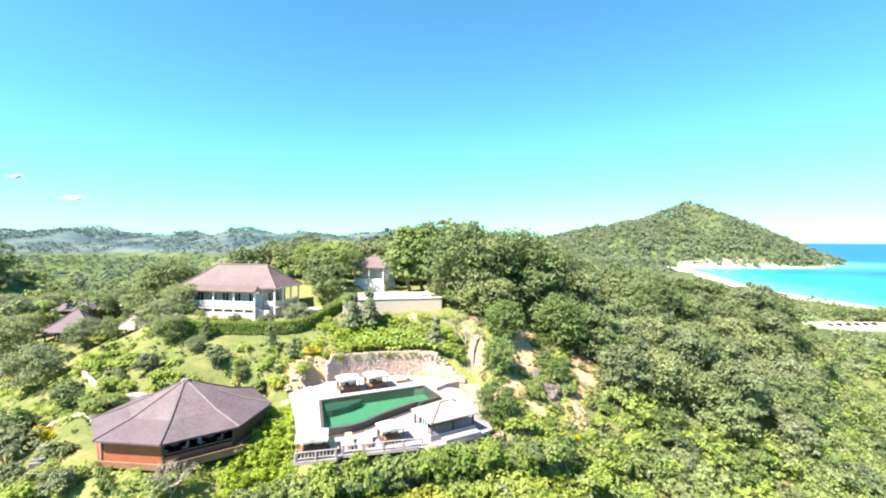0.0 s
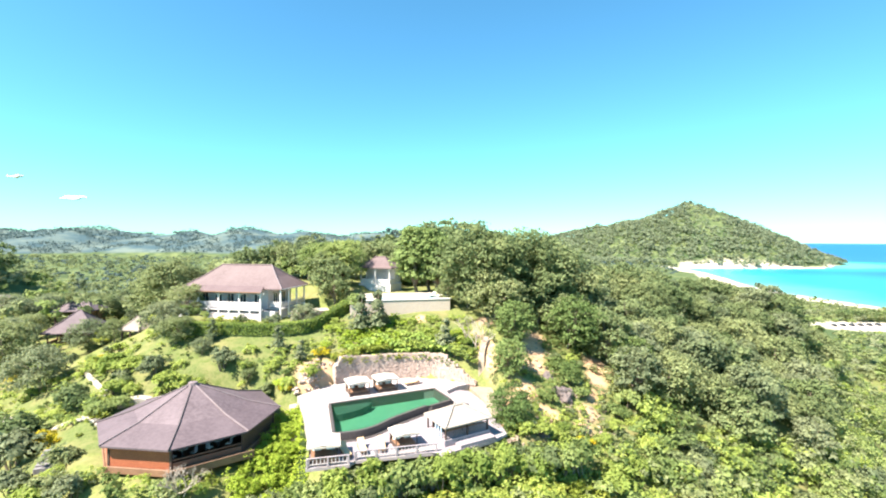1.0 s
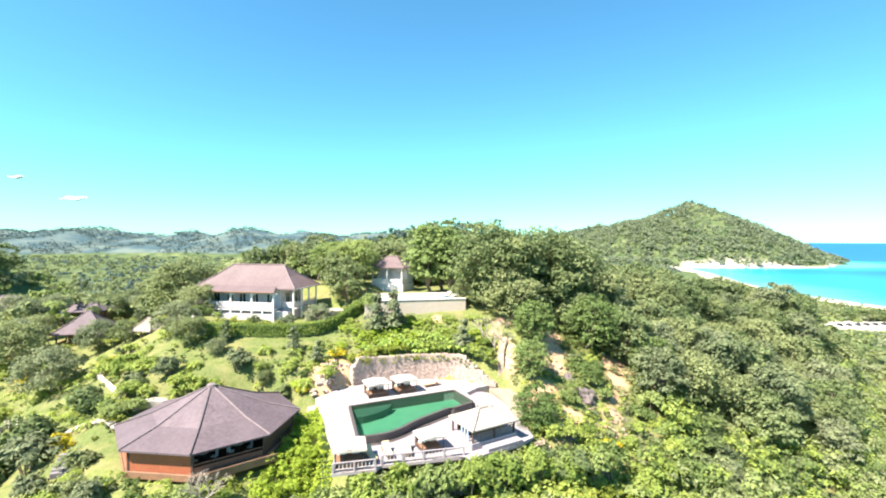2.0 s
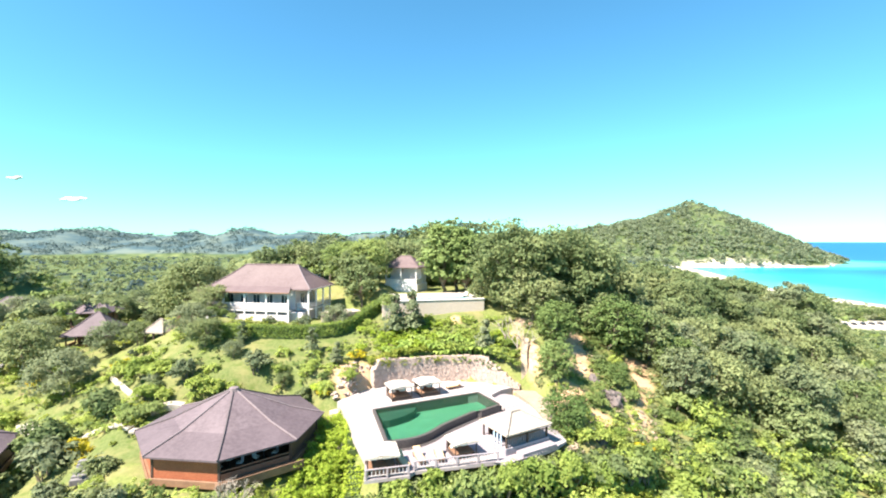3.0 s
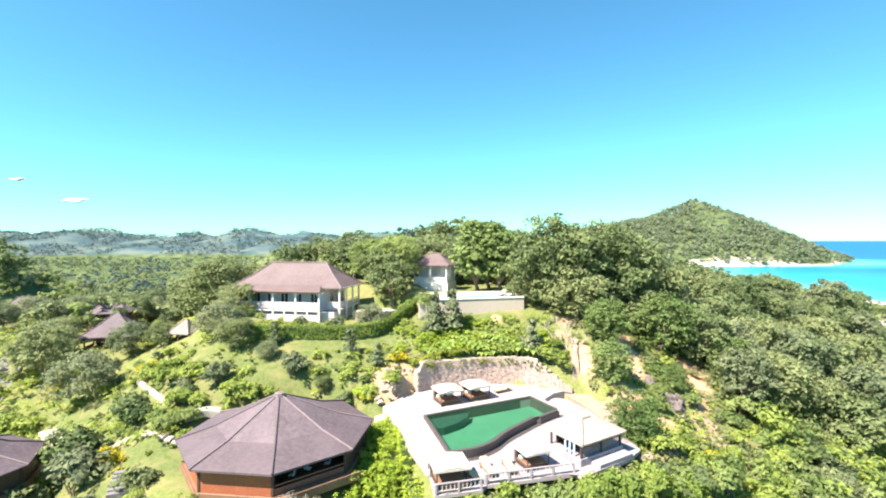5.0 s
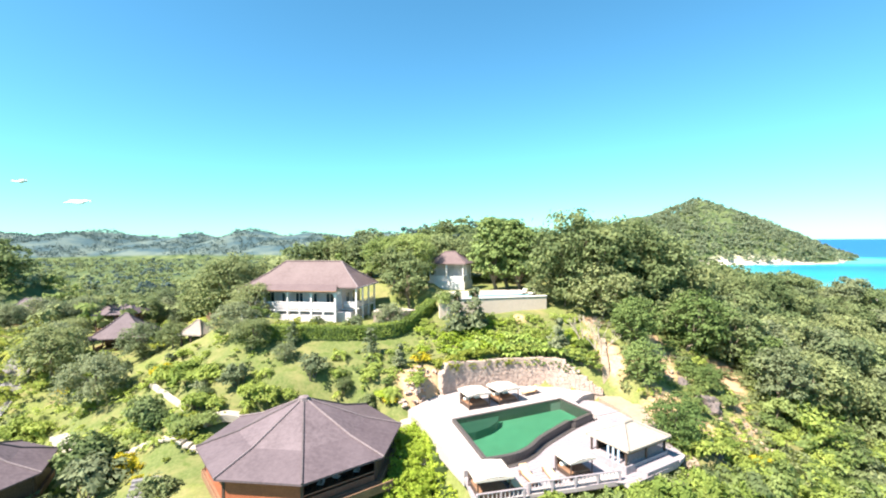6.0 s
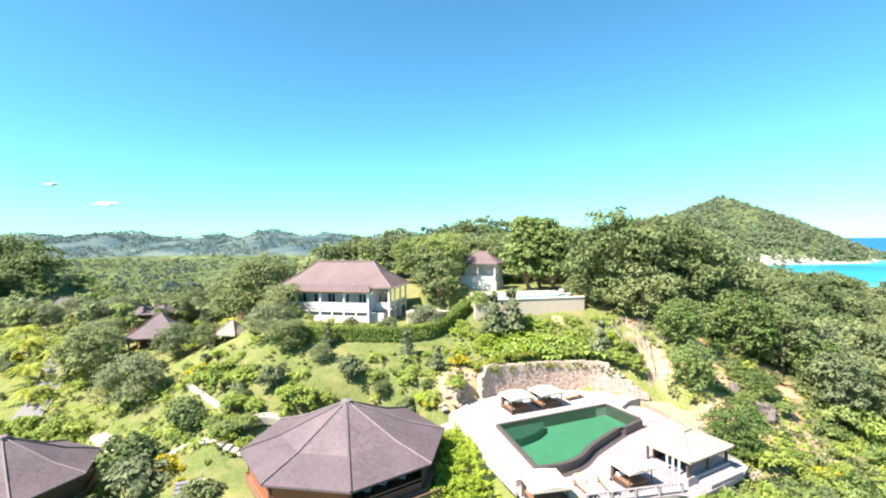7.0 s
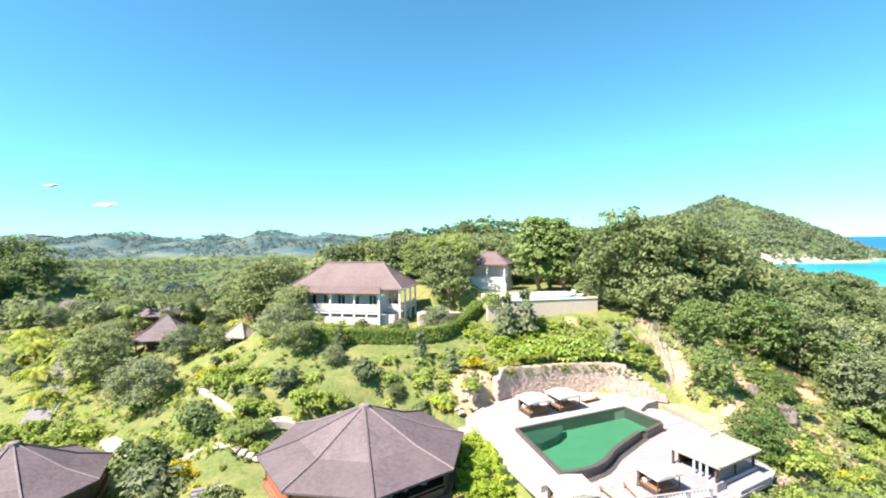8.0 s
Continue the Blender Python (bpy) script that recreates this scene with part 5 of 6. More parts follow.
palms = Bed([lambda: palm(51, 1.7, 20, 2.8, 0.5, M["leaf_palm"], "yellow-green garden palm with arching fronds"), lambda: palm(52, 1.3, 18, 2.7, 0.5, M["leaf_palm"], "low yellow-green garden palm")])
small_palms = Bed([lambda: palm(53, 0.6, 14, 1.2, 0.34, M["leaf_bright"], "small bright green garden palm", "garden_palm")])
cypress = Bed([lambda: conifer(61, "slim grey-green cypress on the garden slope")])
bananas = Bed([lambda: banana(71, "broad-leaved banana plant above the retaining wall"), lambda: banana(72, "broad-leaved banana plant above the retaining wall")])

rng = random.Random(7)
# small wild growth between the patches of soil
open_growth = []
for k in range(330):
    x, y = rng.uniform(4.5, 22), rng.uniform(44, 67)
    if min(math.hypot(x - a, y - b) - r for a, b, r in SOIL) > -0.35:
        open_growth.append((x, y, ground(x, y) + relief(x, y) - 0.15, rng.uniform(0.4, 1.0)))
# single trees of note: x, y, scale, which, height stretch
NOTED = ((4.6, 70.5, 1.75, 1, 1.1), (9.5, 71.5, 1.85, 1, 1.0), (14.5, 74.0, 1.75, 2, 1.0), (19.0, 75.0, 1.5, 1, 1.0), (6.2, 66.6, 1.1, 1, 1.0), (-23.6, 85.0, 1.15, 0, 1.0), (-19.2, 84.0, 1.2, 0, 1.0), (-46.5, 78.0, 1.35, 1, 1.0), (-51.0, 82.0, 1.3, 1, 1.0), (1.5, 82.0, 1.5, 1, 1.0), (-19.3, 77.8, 0.99, 0, 1.3), (-22.0, 80.6, 0.95, 3, 1.1), (-0.5, 72.0, 0.55, 1, 1.0), (2.5, 70.5, 0.6, 1, 1.0), (36.0, 86.0, 1.3, 1, 1.0), (41.0, 88.0, 1.35, 2, 1.0), (46.5, 90.0, 1.25, 1, 1.0), (23.6, 62.0, 0.75, 4, 1.0), (26.0, 66.0, 0.95, 2, 1.0))
tall_trees = Bed([lambda: tree(16, 7.0, 3.5, M["leaf_fresh"], 8200, 0.19, "tall full-crowned dark green tree on the ridge", lobes_n=24, trunk_share=0.2, group="ridge trees"),
                  lambda: tree(17, 6.6, 3.7, M["leaf_olive"], 8200, 0.19, "broad olive-green tree with clumped crown on the ridge", lobes_n=26, trunk_share=0.2, group="ridge trees"),
                  lambda: tree(18, 7.2, 3.4, M["leaf"], 8200, 0.19, "tall green tree with uneven crown on the ridge", lobes_n=24, trunk_share=0.2, group="ridge trees")])
dark_trees = Bed([lambda: tree(19, 7.2, 2.0, M["leaf_ridge"], 8200, 0.17, "tall dark green tree with dense rounded crown on the ridge", lobes_n=30, trunk_share=0.14, group="ridge trees"),
                  lambda: tree(20, 7.0, 2.1, M["leaf_ridge"], 8200, 0.17, "tall dark green tree with dense rounded crown on the ridge", lobes_n=30, trunk_share=0.14, group="ridge trees")])
slope_trees = Bed([lambda: tree(25, 6.6, 3.1, M["leaf_ridge"], 7000, 0.17, "dense dark green tree on the slope beside the terrace", lobes_n=26, trunk_share=0.14, group="slope trees"),
                   lambda: tree(26, 6.4, 3.2, M["leaf_ridge"], 7000, 0.17, "dense dark green tree on the slope beside the terrace", lobes_n=26, trunk_share=0.14, group="slope trees")])
for x, y, s in ((6.7, 55.2, 0.74), (5.3, 47.0, 0.7), (8.2, 61.0, 0.9), (16.2, 65.2, 1.15), (24.0, 62.4, 0.95), (14.6, 57.6, 0.42)):
    slope_trees.plant(x, y, s, 70 * s)
for x, y, s in ((-5.7, 80.6, 1.72), (-1.9, 80.0, 1.78), (-3.6, 83.0, 1.7)):
    dark_trees.plant(x, y, s, 50 * s)
# single shrubs on the bare slope beside the boulders
for x, y, size, k in ((13.9, 58.8, 1.7, 1), (14.6, 57.2, 1.5, 1), (15.4, 55.4, 1.3, 1), (13.0, 60.2, 1.1, 3), (11.2, 53.0, 1.0, 1), (12.6, 51.6, 0.9, 3), (11.4, 48.6, 1.2, 2), (15.8, 48.8, 1.3, 0), (17.8, 51.8, 1.3, 2), (19.6, 54.6, 1.6, 1), (21.2, 57.0, 2.3, 1), (8.6, 50.6, 0.8, 2), (21.4, 50.6, 1.7, 0), (8.6, 56.0, 0.6, 2), (12.8, 62.4, 0.7, 3), (8.8, 64.4, 0.9, 3), (16.8, 61.4, 0.9, 3), (21.6, 60.6, 1.1, 1), (7.4, 48.8, 0.7, 2), (18.6, 48.2, 1.5, 1), (13.6, 48.0, 1.0, 0)):
    scrub_bed.plant(x, y, size, 70 * x, pick=k)
for x, y, size in ((1.5, 59.4, 0.9), (2.6, 59.0, 0.8), (2.2, 60.6, 1.1), (0.2, 60.0, 1.0), (1.0, 61.2, 1.1), (0.3, 58.8, 0.8), (1.2, 58.3, 0.75), (2.0, 57.8, 0.7), (2.8, 57.4, 0.6)):
    scrub_bed.plant(x, y, size, 40 * x, pick=2)
for x, y, s, k, up in NOTED:
    (tall_trees if s > 1.0 else woods).plant(x, y, s, rng.uniform(0, 360), None, up, k)
# the wood behind the house and along the ridge
for k in range(42):
    x, y = -56 + 2.4 * k + rng.uniform(-1.5, 1.5), 93 + 9 * rng.random() + (0.1 * max(0.0, -62 + 2.4 * k))
    woods.plant(x, y, rng.uniform(0.95, 1.35), rng.uniform(0, 360), pick=rng.choice((0, 1, 1, 2, 3)))
# the wood on the slope
gap = 4.6
for i in range(24):
    for j in range(15):
        x, y = 8 + gap * i + rng.uniform(-1.6, 1.6), 46 + gap * j + rng.uniform(-1.6, 1.6)
        edge = 8.5 + 1.15 * max(0.0, 64 - y)
        if x < edge or x > 0.84 * y or y < 57.5 + rng.uniform(-1.5, 1.5):
            continue
        if open_slope(x, y) or min(math.hypot(x - a, y - b) - r for a, b, r in SOIL) < 0.4:
            continue
        woods.plant(x, y, rng.uniform(0.66, 1.18), rng.uniform(0, 360), pick=rng.choice((0, 1, 1, 2, 3, 4)))
# bright scrub in front and on the lower slope; past the first few hundred, one joined growth
slope_scrub, planted = [], 0
for k in range(2300):
    x, y = rng.uniform(-34, 80), rng.uniform(27, 84)
    u, v = pool_uv(x, y)
    if (-3.4 < u < 16.0 and -6 < v < 14.0 and y > 35.4 + 0.2 * max(0.0, x + 8)) or math.hypot(x + 25.7, y - 45) < 8.6 or (x < -13 and y > 38):
        continue
    if (x < 5 and y > 44) or (y > 58 and 13 + 1.15 * max(0.0, 64 - y) < x < 0.8 * y - 2) or (x < 30 and y > 66) or open_slope(x, y) or min(math.hypot(x - a, y - b) - r for a, b, r in SOIL) < -0.6:
        continue
    size = rng.uniform(0.7, 1.6) * (1.5 if x > 14 else 1.1) * (1.3 if k % 5 == 0 else 1.0)
    if x < 24 and y < 56 and planted < 110:
        planted += 1
        scrub_bed.plant(x, y, size, rng.uniform(0, 360), stretch=rng.uniform(0.8, 1.25), pick=rng.choice((0, 0, 2, 1, 3)))
    else:
        slope_scrub.append((x, y, ground(x, y) - 0.2, size))
for k in range(34):
    x, y = rng.uniform(14, 46), rng.uniform(38, 58)
    if x < 0.8 * y and x > 46 - 0.6 * y and not open_slope(x, y):
        woods.plant(x, y, rng.uniform(0.32, 0.5), rng.uniform(0, 360), stretch=0.8, pick=rng.choice((0, 1, 2)))
for k in range(520):
    y = rng.uniform(46, 120)
    x = y * rng.uniform(0.79, 1.04)
    slope_scrub.append((x, y, ground(x, y) - 0.4, rng.uniform(1.3, 2.6)))
for k in range(420):
    x, y = rng.uniform(58, 200), rng.uniform(60, 215)
    if x > 0.78 * y:
        slope_scrub.append((x, y, ground(x, y) - 0.4, rng.uniform(1.4, 2.8)))
for k in range(420):
    x, y = rng.uniform(120, 268), rng.uniform(150, 256)
    if x > 0.8 * y and math.hypot((x - 178) / 30, (y - 196) / 11) > 1:
        slope_scrub.append((x, y, ground(x, y) - 0.4, rng.uniform(1.2, 2.6)))
# plants of the garden
GARDEN = [
    ("tree", -55.2, 62.3, 9.2), ("dark", -43.6, 52.6, 4.6), ("dark", -41.6, 51.6, 3.0), ("tree", -67.6, 70.0, 10.4), ("tree", -70.6, 74.4, 9.0), ("tree", -75.5, 83.0, 6.5), ("tree", -57.5, 74.0, 7.6), ("tree", -51.5, 71.0, 5.0), ("tree", -39.6, 63.8, 6.6), ("tree", -36.4, 61.2, 5.2),
    ("palm", -82.4, 76.3, 6.9), ("palm", -79.0, 80.2, 7.2), ("palm", -76.0, 74.6, 6.2), ("palm", -71.2, 71.6, 5.7), ("palm", -75.5, 69.0, 6.4), ("palm", -71.8, 65.6, 5.6), ("palm", -88.5, 82.0, 7.2), ("palm", -71.0, 66.5, 4.6), ("palm", -82.5, 67.0, 5.6),
    ("dark", -46.4, 48.4, 6.2), ("grey", -43.0, 45.2, 5.2), ("grey", -46.8, 44.4, 4.4), ("tree", -31.6, 58.6, 3.1), ("grey", -28.0, 56.2, 3.5), ("palmS", -25.5, 59.0, 2.5), ("palmS", -21.8, 58.8, 2.7), ("conif", -18.7, 57.4, 2.4),
    ("yel", -16.4, 58.5, 2.4), ("palmS", -19.2, 54.0, 2.7), ("yel", -19.2, 53.6, 1.6), ("lime", -20.0, 54.0, 2.3), ("yel", -42.4, 47.7, 2.9), ("yel", -40.8, 46.6, 2.2), ("yel", -38.3, 44.2, 1.8),
    ("yel", -47.5, 62.6, 3.2), ("dry", -46.2, 60.8, 2.6), ("dry", -48.8, 61.5, 2.6), ("round", -37.4, 49.0, 2.8), ("round", -38.8, 50.2, 2.8), ("round", -36.0, 50.4, 2.4)]
GARDEN_LOW = [
    ("shrub", -64.1, 60.5, 4.6), ("shrub", -67.9, 61.0, 4.0), ("shrub", -60.8, 60.6, 3.9), ("shrub", -70.5, 60.0, 4.2), ("shrub", -39.0, 50.4, 2.6), ("shrub", -36.6, 52.5, 2.6), ("shrub", -31.6, 53.7, 3.2), ("shrub", -29.6, 53.2, 2.7),
    ("shrub", -33.0, 53.6, 3.3), ("shrub", -29.9, 54.4, 2.2), ("tree", -24.4, 55.4, 2.3), ("shrub", -21.9, 55.9, 2.3), ("shrub", -25.1, 56.3, 2.3), ("grey", -21.5, 54.1, 2.2), ("shrub", -17.0, 55.0, 2.8),
    ("shrub", -42.0, 58.0, 4.4), ("shrub", -44.5, 59.5, 4.2), ("shrub", -39.6, 57.0, 3.6), ("grey", -35.3, 55.3, 3.4), ("shrub", -38.1, 52.5, 3.2), ("palmS", -33.3, 52.7, 2.2), ("shrub", -44.0, 52.0, 2.7), ("conif", -22.2, 59.4, 3.1), ("yel", -30.9, 63.4, 2.0), ("conif", -31.7, 61.3, 2.6)]
for kind, x, y, s in GARDEN + GARDEN_LOW:
    bed, unit = {"tree": (garden_trees, 6.3), "dark": (dark_bed, 2.0), "grey": (grey_bed, 2.0), "dry": (dry_bed, 2.0), "palm": (palms, 5.0), "shrub": (scrub_bed, 2.0), "palmS": (small_palms, 2.2), "conif": (cypress, 1.9), "yel": (yellow_bed, 2.0), "round": (round_bed, 2.0), "lime": (lime_bed, 2.0)}[kind]
    bed.plant(x, y, s / unit, rng.uniform(0, 360), pick=rng.choice((0, 2)) if kind == "shrub" else None)
for x, y, s in ((-12.3, 63.6, 2.75), (-10.1, 64.0, 2.9), (-0.8, 60.2, 2.0)):
    cypress.plant(x, y, s, 40 * s, stretch=0.92)
round_bed.plant(-13.6, 67.6, 1.6, 10, 7.6)
# shrubs at the foot of the house and the small tree beside the hedge
for k, (x, y, size) in enumerate(((-37.6, 68.6, 1.0), (-36.0, 68.2, 0.8), (-30.4, 67.0, 1.1), (-28.6, 66.8, 0.8), (-26.6, 66.6, 0.8), (-25.2, 66.2, 1.2), (-22.6, 66.0, 0.7), (-38.8, 67.8, 1.4))):
    (grey_bed if k % 3 == 2 else round_bed).plant(x, y, size, 50 * k)
garden_trees.plant(-20.6, 65.6, 0.75, 30)
garden_trees.plant(-40.8, 71.0, 1.15, 130)
low_growth = []
for k in range(300):
    x, y = rng.uniform(-58, -16), rng.uniform(47, 66)
    patch = noise.noise(Vector((x * 0.13, y * 0.17, 4)))
    if math.hypot(x + 25.7, y - 45) < 9.3 or patch < -0.1 or (abs(x + 32) < 10 and abs(y - 60) < 3 and patch < 0.25):
        continue
    if k % 6 == 0:
        q = rng.random()
        (small_palms if q < 0.45 else yellow_bed if q < 0.6 else scrub_bed if q < 0.85 else grey_bed).plant(x, y, rng.uniform(0.5, 1.0), rng.uniform(0, 360))
    else:
        low_growth.append((x, y, ground(x, y) - 0.15, rng.uniform(0.35, 0.95)))
for k in range(260):
    x, y = rng.uniform(-36, -13), rng.uniform(29, 38)
    if math.hypot(x + 25.7, y - 45) > 8.2:
        low_growth.append((x, y, ground(x, y) - 0.15, rng.uniform(0.5, 1.1)))
for k in range(150):
    f = rng.random() * 0.93
    x, y = WALL_LINE[int(f * len(WALL_LINE))]
    low_growth.append((x + rng.uniform(-0.5, 0.8), y + rng.uniform(0.3, 1.6), ground(x, y + 1.6) - 0.2, rng.uniform(0.3, 0.7)))
for k in range(130):
    f = 0.12 + rng.random() * 0.72
    n = min(len(WALL_LINE) - 1, int(f * len(WALL_LINE)))
    x, y = WALL_LINE[n]
    low_growth.append((x + rng.uniform(-0.2, 0.2), y + rng.uniform(-0.5, 0.1), 2.35 - 1.6 * max(0.0, f - 0.6) + rng.uniform(-0.6, 0.2), rng.uniform(0.16, 0.32)))
strip_growth = []
for k in range(230):
    x, y = rng.uniform(-18.4, -14.2), rng.uniform(34.5, 50)
    if math.hypot(x + 25.7, y - 45) > 8.0 and x < -15.0 - 0.17 * (y - 45):
        strip_growth.append((x, y, ground(x, y) - 0.1, rng.uniform(0.6, 1.1)))
for k in range(300):
    x = rng.uniform(-15, 12)
    y = 36.0 + 0.32 * (x + 13) - 0.4 - 6.5 * rng.random()
    low_growth.append((x, y, ground(x, y) - 0.15, rng.uniform(0.7, 1.3)))
for k in range(34):
    x = -14.5 + 0.78 * k
    y = 35.6 + 0.31 * (x + 13) - rng.uniform(0.4, 1.3)
    scrub_bed.plant(x, y, rng.uniform(1.3, 2.0), rng.uniform(0, 360), z=(-2.9 if x > -9.5 else -3.7) + rng.uniform(-0.4, 0.3), stretch=1.25, pick=rng.choice((1, 1, 0, 3)))
for x, y in ((-2.4, 37.0), (0.2, 38.0), (-6.0, 35.4)):
    palms.plant(x, y, 0.62, 60 * x, -4.2, pick=1)
for k in range(70):
    x = rng.uniform(-15, 8)
    low_growth.append((x, 34.2 + 0.36 * (x + 13) - 2.5 * rng.random(), -4.9 + rng.uniform(-0.3, 0.5), rng.uniform(1.0, 1.7)))
for x, y, size in ((8.2, 45.4, 1.2), (9.6, 44.6, 1.0), (11.4, 46.2, 1.3), (7.0, 43.6, 0.9), (13.2, 47.4, 1.1)):
    yellow_bed.plant(x, y, size, 30 * x) if size < 1.15 else scrub_bed.plant(x, y, size, 30 * x, pick=2)
# small plants dotted over the lawn
for k in range(560):
    x, y = rng.uniform(-58, -15), rng.uniform(46, 66)
    if math.hypot(x + 25.7, y - 45) > 9.0 and noise.noise(Vector((x * 0.22, y * 0.25, 14))) > -0.05:
        low_growth.append((x, y, ground(x, y) + relief(x, y) - 0.1, rng.uniform(0.16, 0.5)))
# banana row and growth above the retaining wall
for k in range(66):
    f = k / 65
    wx, wy = WALL_LINE[int(8 + f * (len(WALL_LINE) - 20))]
    x, y = wx + rng.uniform(-0.3, 0.3), wy + 0.5 + (0.0 if k % 2 else rng.uniform(0.3, 2.8))
    bananas.plant(x, y, rng.uniform(0.55, 0.95), rng.uniform(0, 360))
bank_growth = []
for k in range(520):
    x, y = rng.uniform(-17, 3.4), rng.uniform(59.6, 66.6)
    if min(math.hypot(x - a, y - b) - r for a, b, r in SOIL) > -0.6 and noise.noise(Vector((x * 0.3, y * 0.3, 31))) > -0.1 - 0.2 * (y < 63):
        bank_growth.append((x, y, ground(x, y) - 0.12, rng.uniform(0.3, 0.8)))
# the left garden and valley edge
for k in range(330):
    x, y = rng.uniform(-104, -43), rng.uniform(48, 118)
    if x > -62 and y < 60 or math.hypot(x + 53.6, y - 44.6) < 8 or min(math.hypot(x - b[0], y - b[1]) - 5.5 for b in bungalows) < 0:
        continue
    q = rng.random()
    if y > 96:
        (garden_trees if q < 0.35 else palms if q < 0.5 else scrub_bed).plant(x, y, rng.uniform(0.8, 1.5), rng.uniform(0, 360))
    elif k % 3 and q > 0.5:
        low_growth.append((x, y, ground(x, y) - 0.15, rng.uniform(0.8, 1.6)))
    elif x < -58 and not (-64 < x < -52 and 60 < y < 66):
        (grey_bed if q < 0.3 else small_palms if q < 0.45 else yellow_bed if q < 0.52 else scrub_bed).plant(x, y, rng.uniform(0.7, 1.5), rng.uniform(0, 360))
    else:
        (grey_bed if q < 0.4 else scrub_bed).plant(x, y, rng.uniform(0.7, 1.3), rng.uniform(0, 360))
for k in range(420):
    x, y = rng.uniform(-100, -44), rng.uniform(50, 100)
    if math.hypot(x + 53.6, y - 44.6) > 8 and min(math.hypot(x - b[0], y - b[1]) - 5.0 for b in bungalows) > 0 and noise.noise(Vector((x * 0.1, y * 0.1, 9))) > -0.15:
        low_growth.append((x, y, ground(x, y) - 0.15, rng.uniform(0.5, 1.2)))
for k in range(60):
    x, y = rng.uniform(-50, -30), rng.uniform(30, 44)
    if math.hypot(x + 25.7, y - 45) > 9 and math.hypot(x + 53.6, y - 44.6) > 7.5:
        (grey_bed if rng.random() < 0.4 else scrub_bed).plant(x, y, rng.uniform(0.7, 1.5), rng.uniform(0, 360))


def hedge(points, heights, width, label, leaf=M["leaf_bright"]):
    """A clipped hedge: a core of twigs under a skin of small leaves."""
    line = curve_points(points, 6)
    gen = np.random.default_rng(91)
    t = thing("hedge", *points[0], ground(*points[0]), 0, label, "hedge")
    x0, y0, z0 = t.matrix_basis.translation
    centres, normals = [], []
    core = bmesh.new()
    for n, (x, y) in enumerate(line[:-1]):
        bx, by = line[n + 1]
        d = math.hypot(bx - x, by - y)
        turn = math.atan2(by - y, bx - x)
        h = heights
        zb = ground((x + bx) / 2, (y + by) / 2) - z0
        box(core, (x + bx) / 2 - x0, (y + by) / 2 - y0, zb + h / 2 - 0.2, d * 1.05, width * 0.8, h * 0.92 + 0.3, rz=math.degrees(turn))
        m = int(260 * d)
        a, b, c = gen.uniform(-0.5, 0.5, m) * d, gen.uniform(-0.5, 0.5, m) * width, gen.uniform(0, 1, m) * h
        face = gen.integers(0, 5, m)
        b = np.where(face < 3, np.where(face == 0, width / 2, -width / 2), b)
        c = np.where(face >= 3, h, c)
        p = np.stack([(x + bx) / 2 - x0 + a * math.cos(turn) - b * math.sin(turn), (y + by) / 2 - y0 + a * math.sin(turn) + b * math.cos(turn), zb + c], 1) + gen.normal(scale=0.06, size=(m, 3))
        centres.append(p)
        normals.append(gen.normal(size=(m, 3)) + np.stack([np.zeros(m), np.where(face < 3, np.sign(b), 0), np.where(face >= 3, 1.5, 0.3)], 1))
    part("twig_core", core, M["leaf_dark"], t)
    nn = np.concatenate(normals)
    verts, faces = leaf_quads(gen, np.concatenate(centres), nn / np.linalg.norm(nn, axis=1, keepdims=True), 0.14)
    ob = new("leaves", mesh_from_arrays("leaves", verts, faces, leaf))
    ob.parent = t


hedge([(-37.8, 63.2), (-30.5, 62.9), (-24.3, 62.7), (-20.4, 63.0), (-18.2, 65.1), (-16.6, 67.5), (-15.5, 69.6)], 1.4, 1.3, "long clipped green hedge below the house")
hedge([(-15.6, 50.2), (-14.6, 46.5), (-13.8, 42.5), (-13.4, 39.5)], 1.1, 1.5, "clipped lime-green hedge along the pool terrace", M["leaf_lime"])


def bare_bush(x, y, z, s, seed, label, name="bare_bush", forks=3, spread=0.75):
    """Leafless twigs that fork upwards."""
    rng2 = random.Random(seed)
    bm = bmesh.new()
    def grow(p, d, length, r, depth):
        q = p + d * length
        tube(bm, [p, q], (r, r * 0.65), 4)
        if depth:
            for _ in range(forks):
                grow(q, (d + Vector((rng2.uniform(-1, 1), rng2.uniform(-1, 1), rng2.uniform(-0.2, 0.7))) * spread).normalized(), length * 0.72, r * 0.6, depth - 1)
    for _ in range(4):
        grow(Vector((0, 0, -0.3)), Vector((rng2.uniform(-0.6, 0.6), rng2.uniform(-0.6, 0.6), 1)).normalized(), 1.1, 0.06, 4)
    ob = part(name, bm, M["dead_wood"])
    ob.matrix_basis = pose(x, y, z, 0, 0, seed * 20) @ Matrix.Diagonal((s, s, s, 1))
    return tagged(ob, label, "bush")



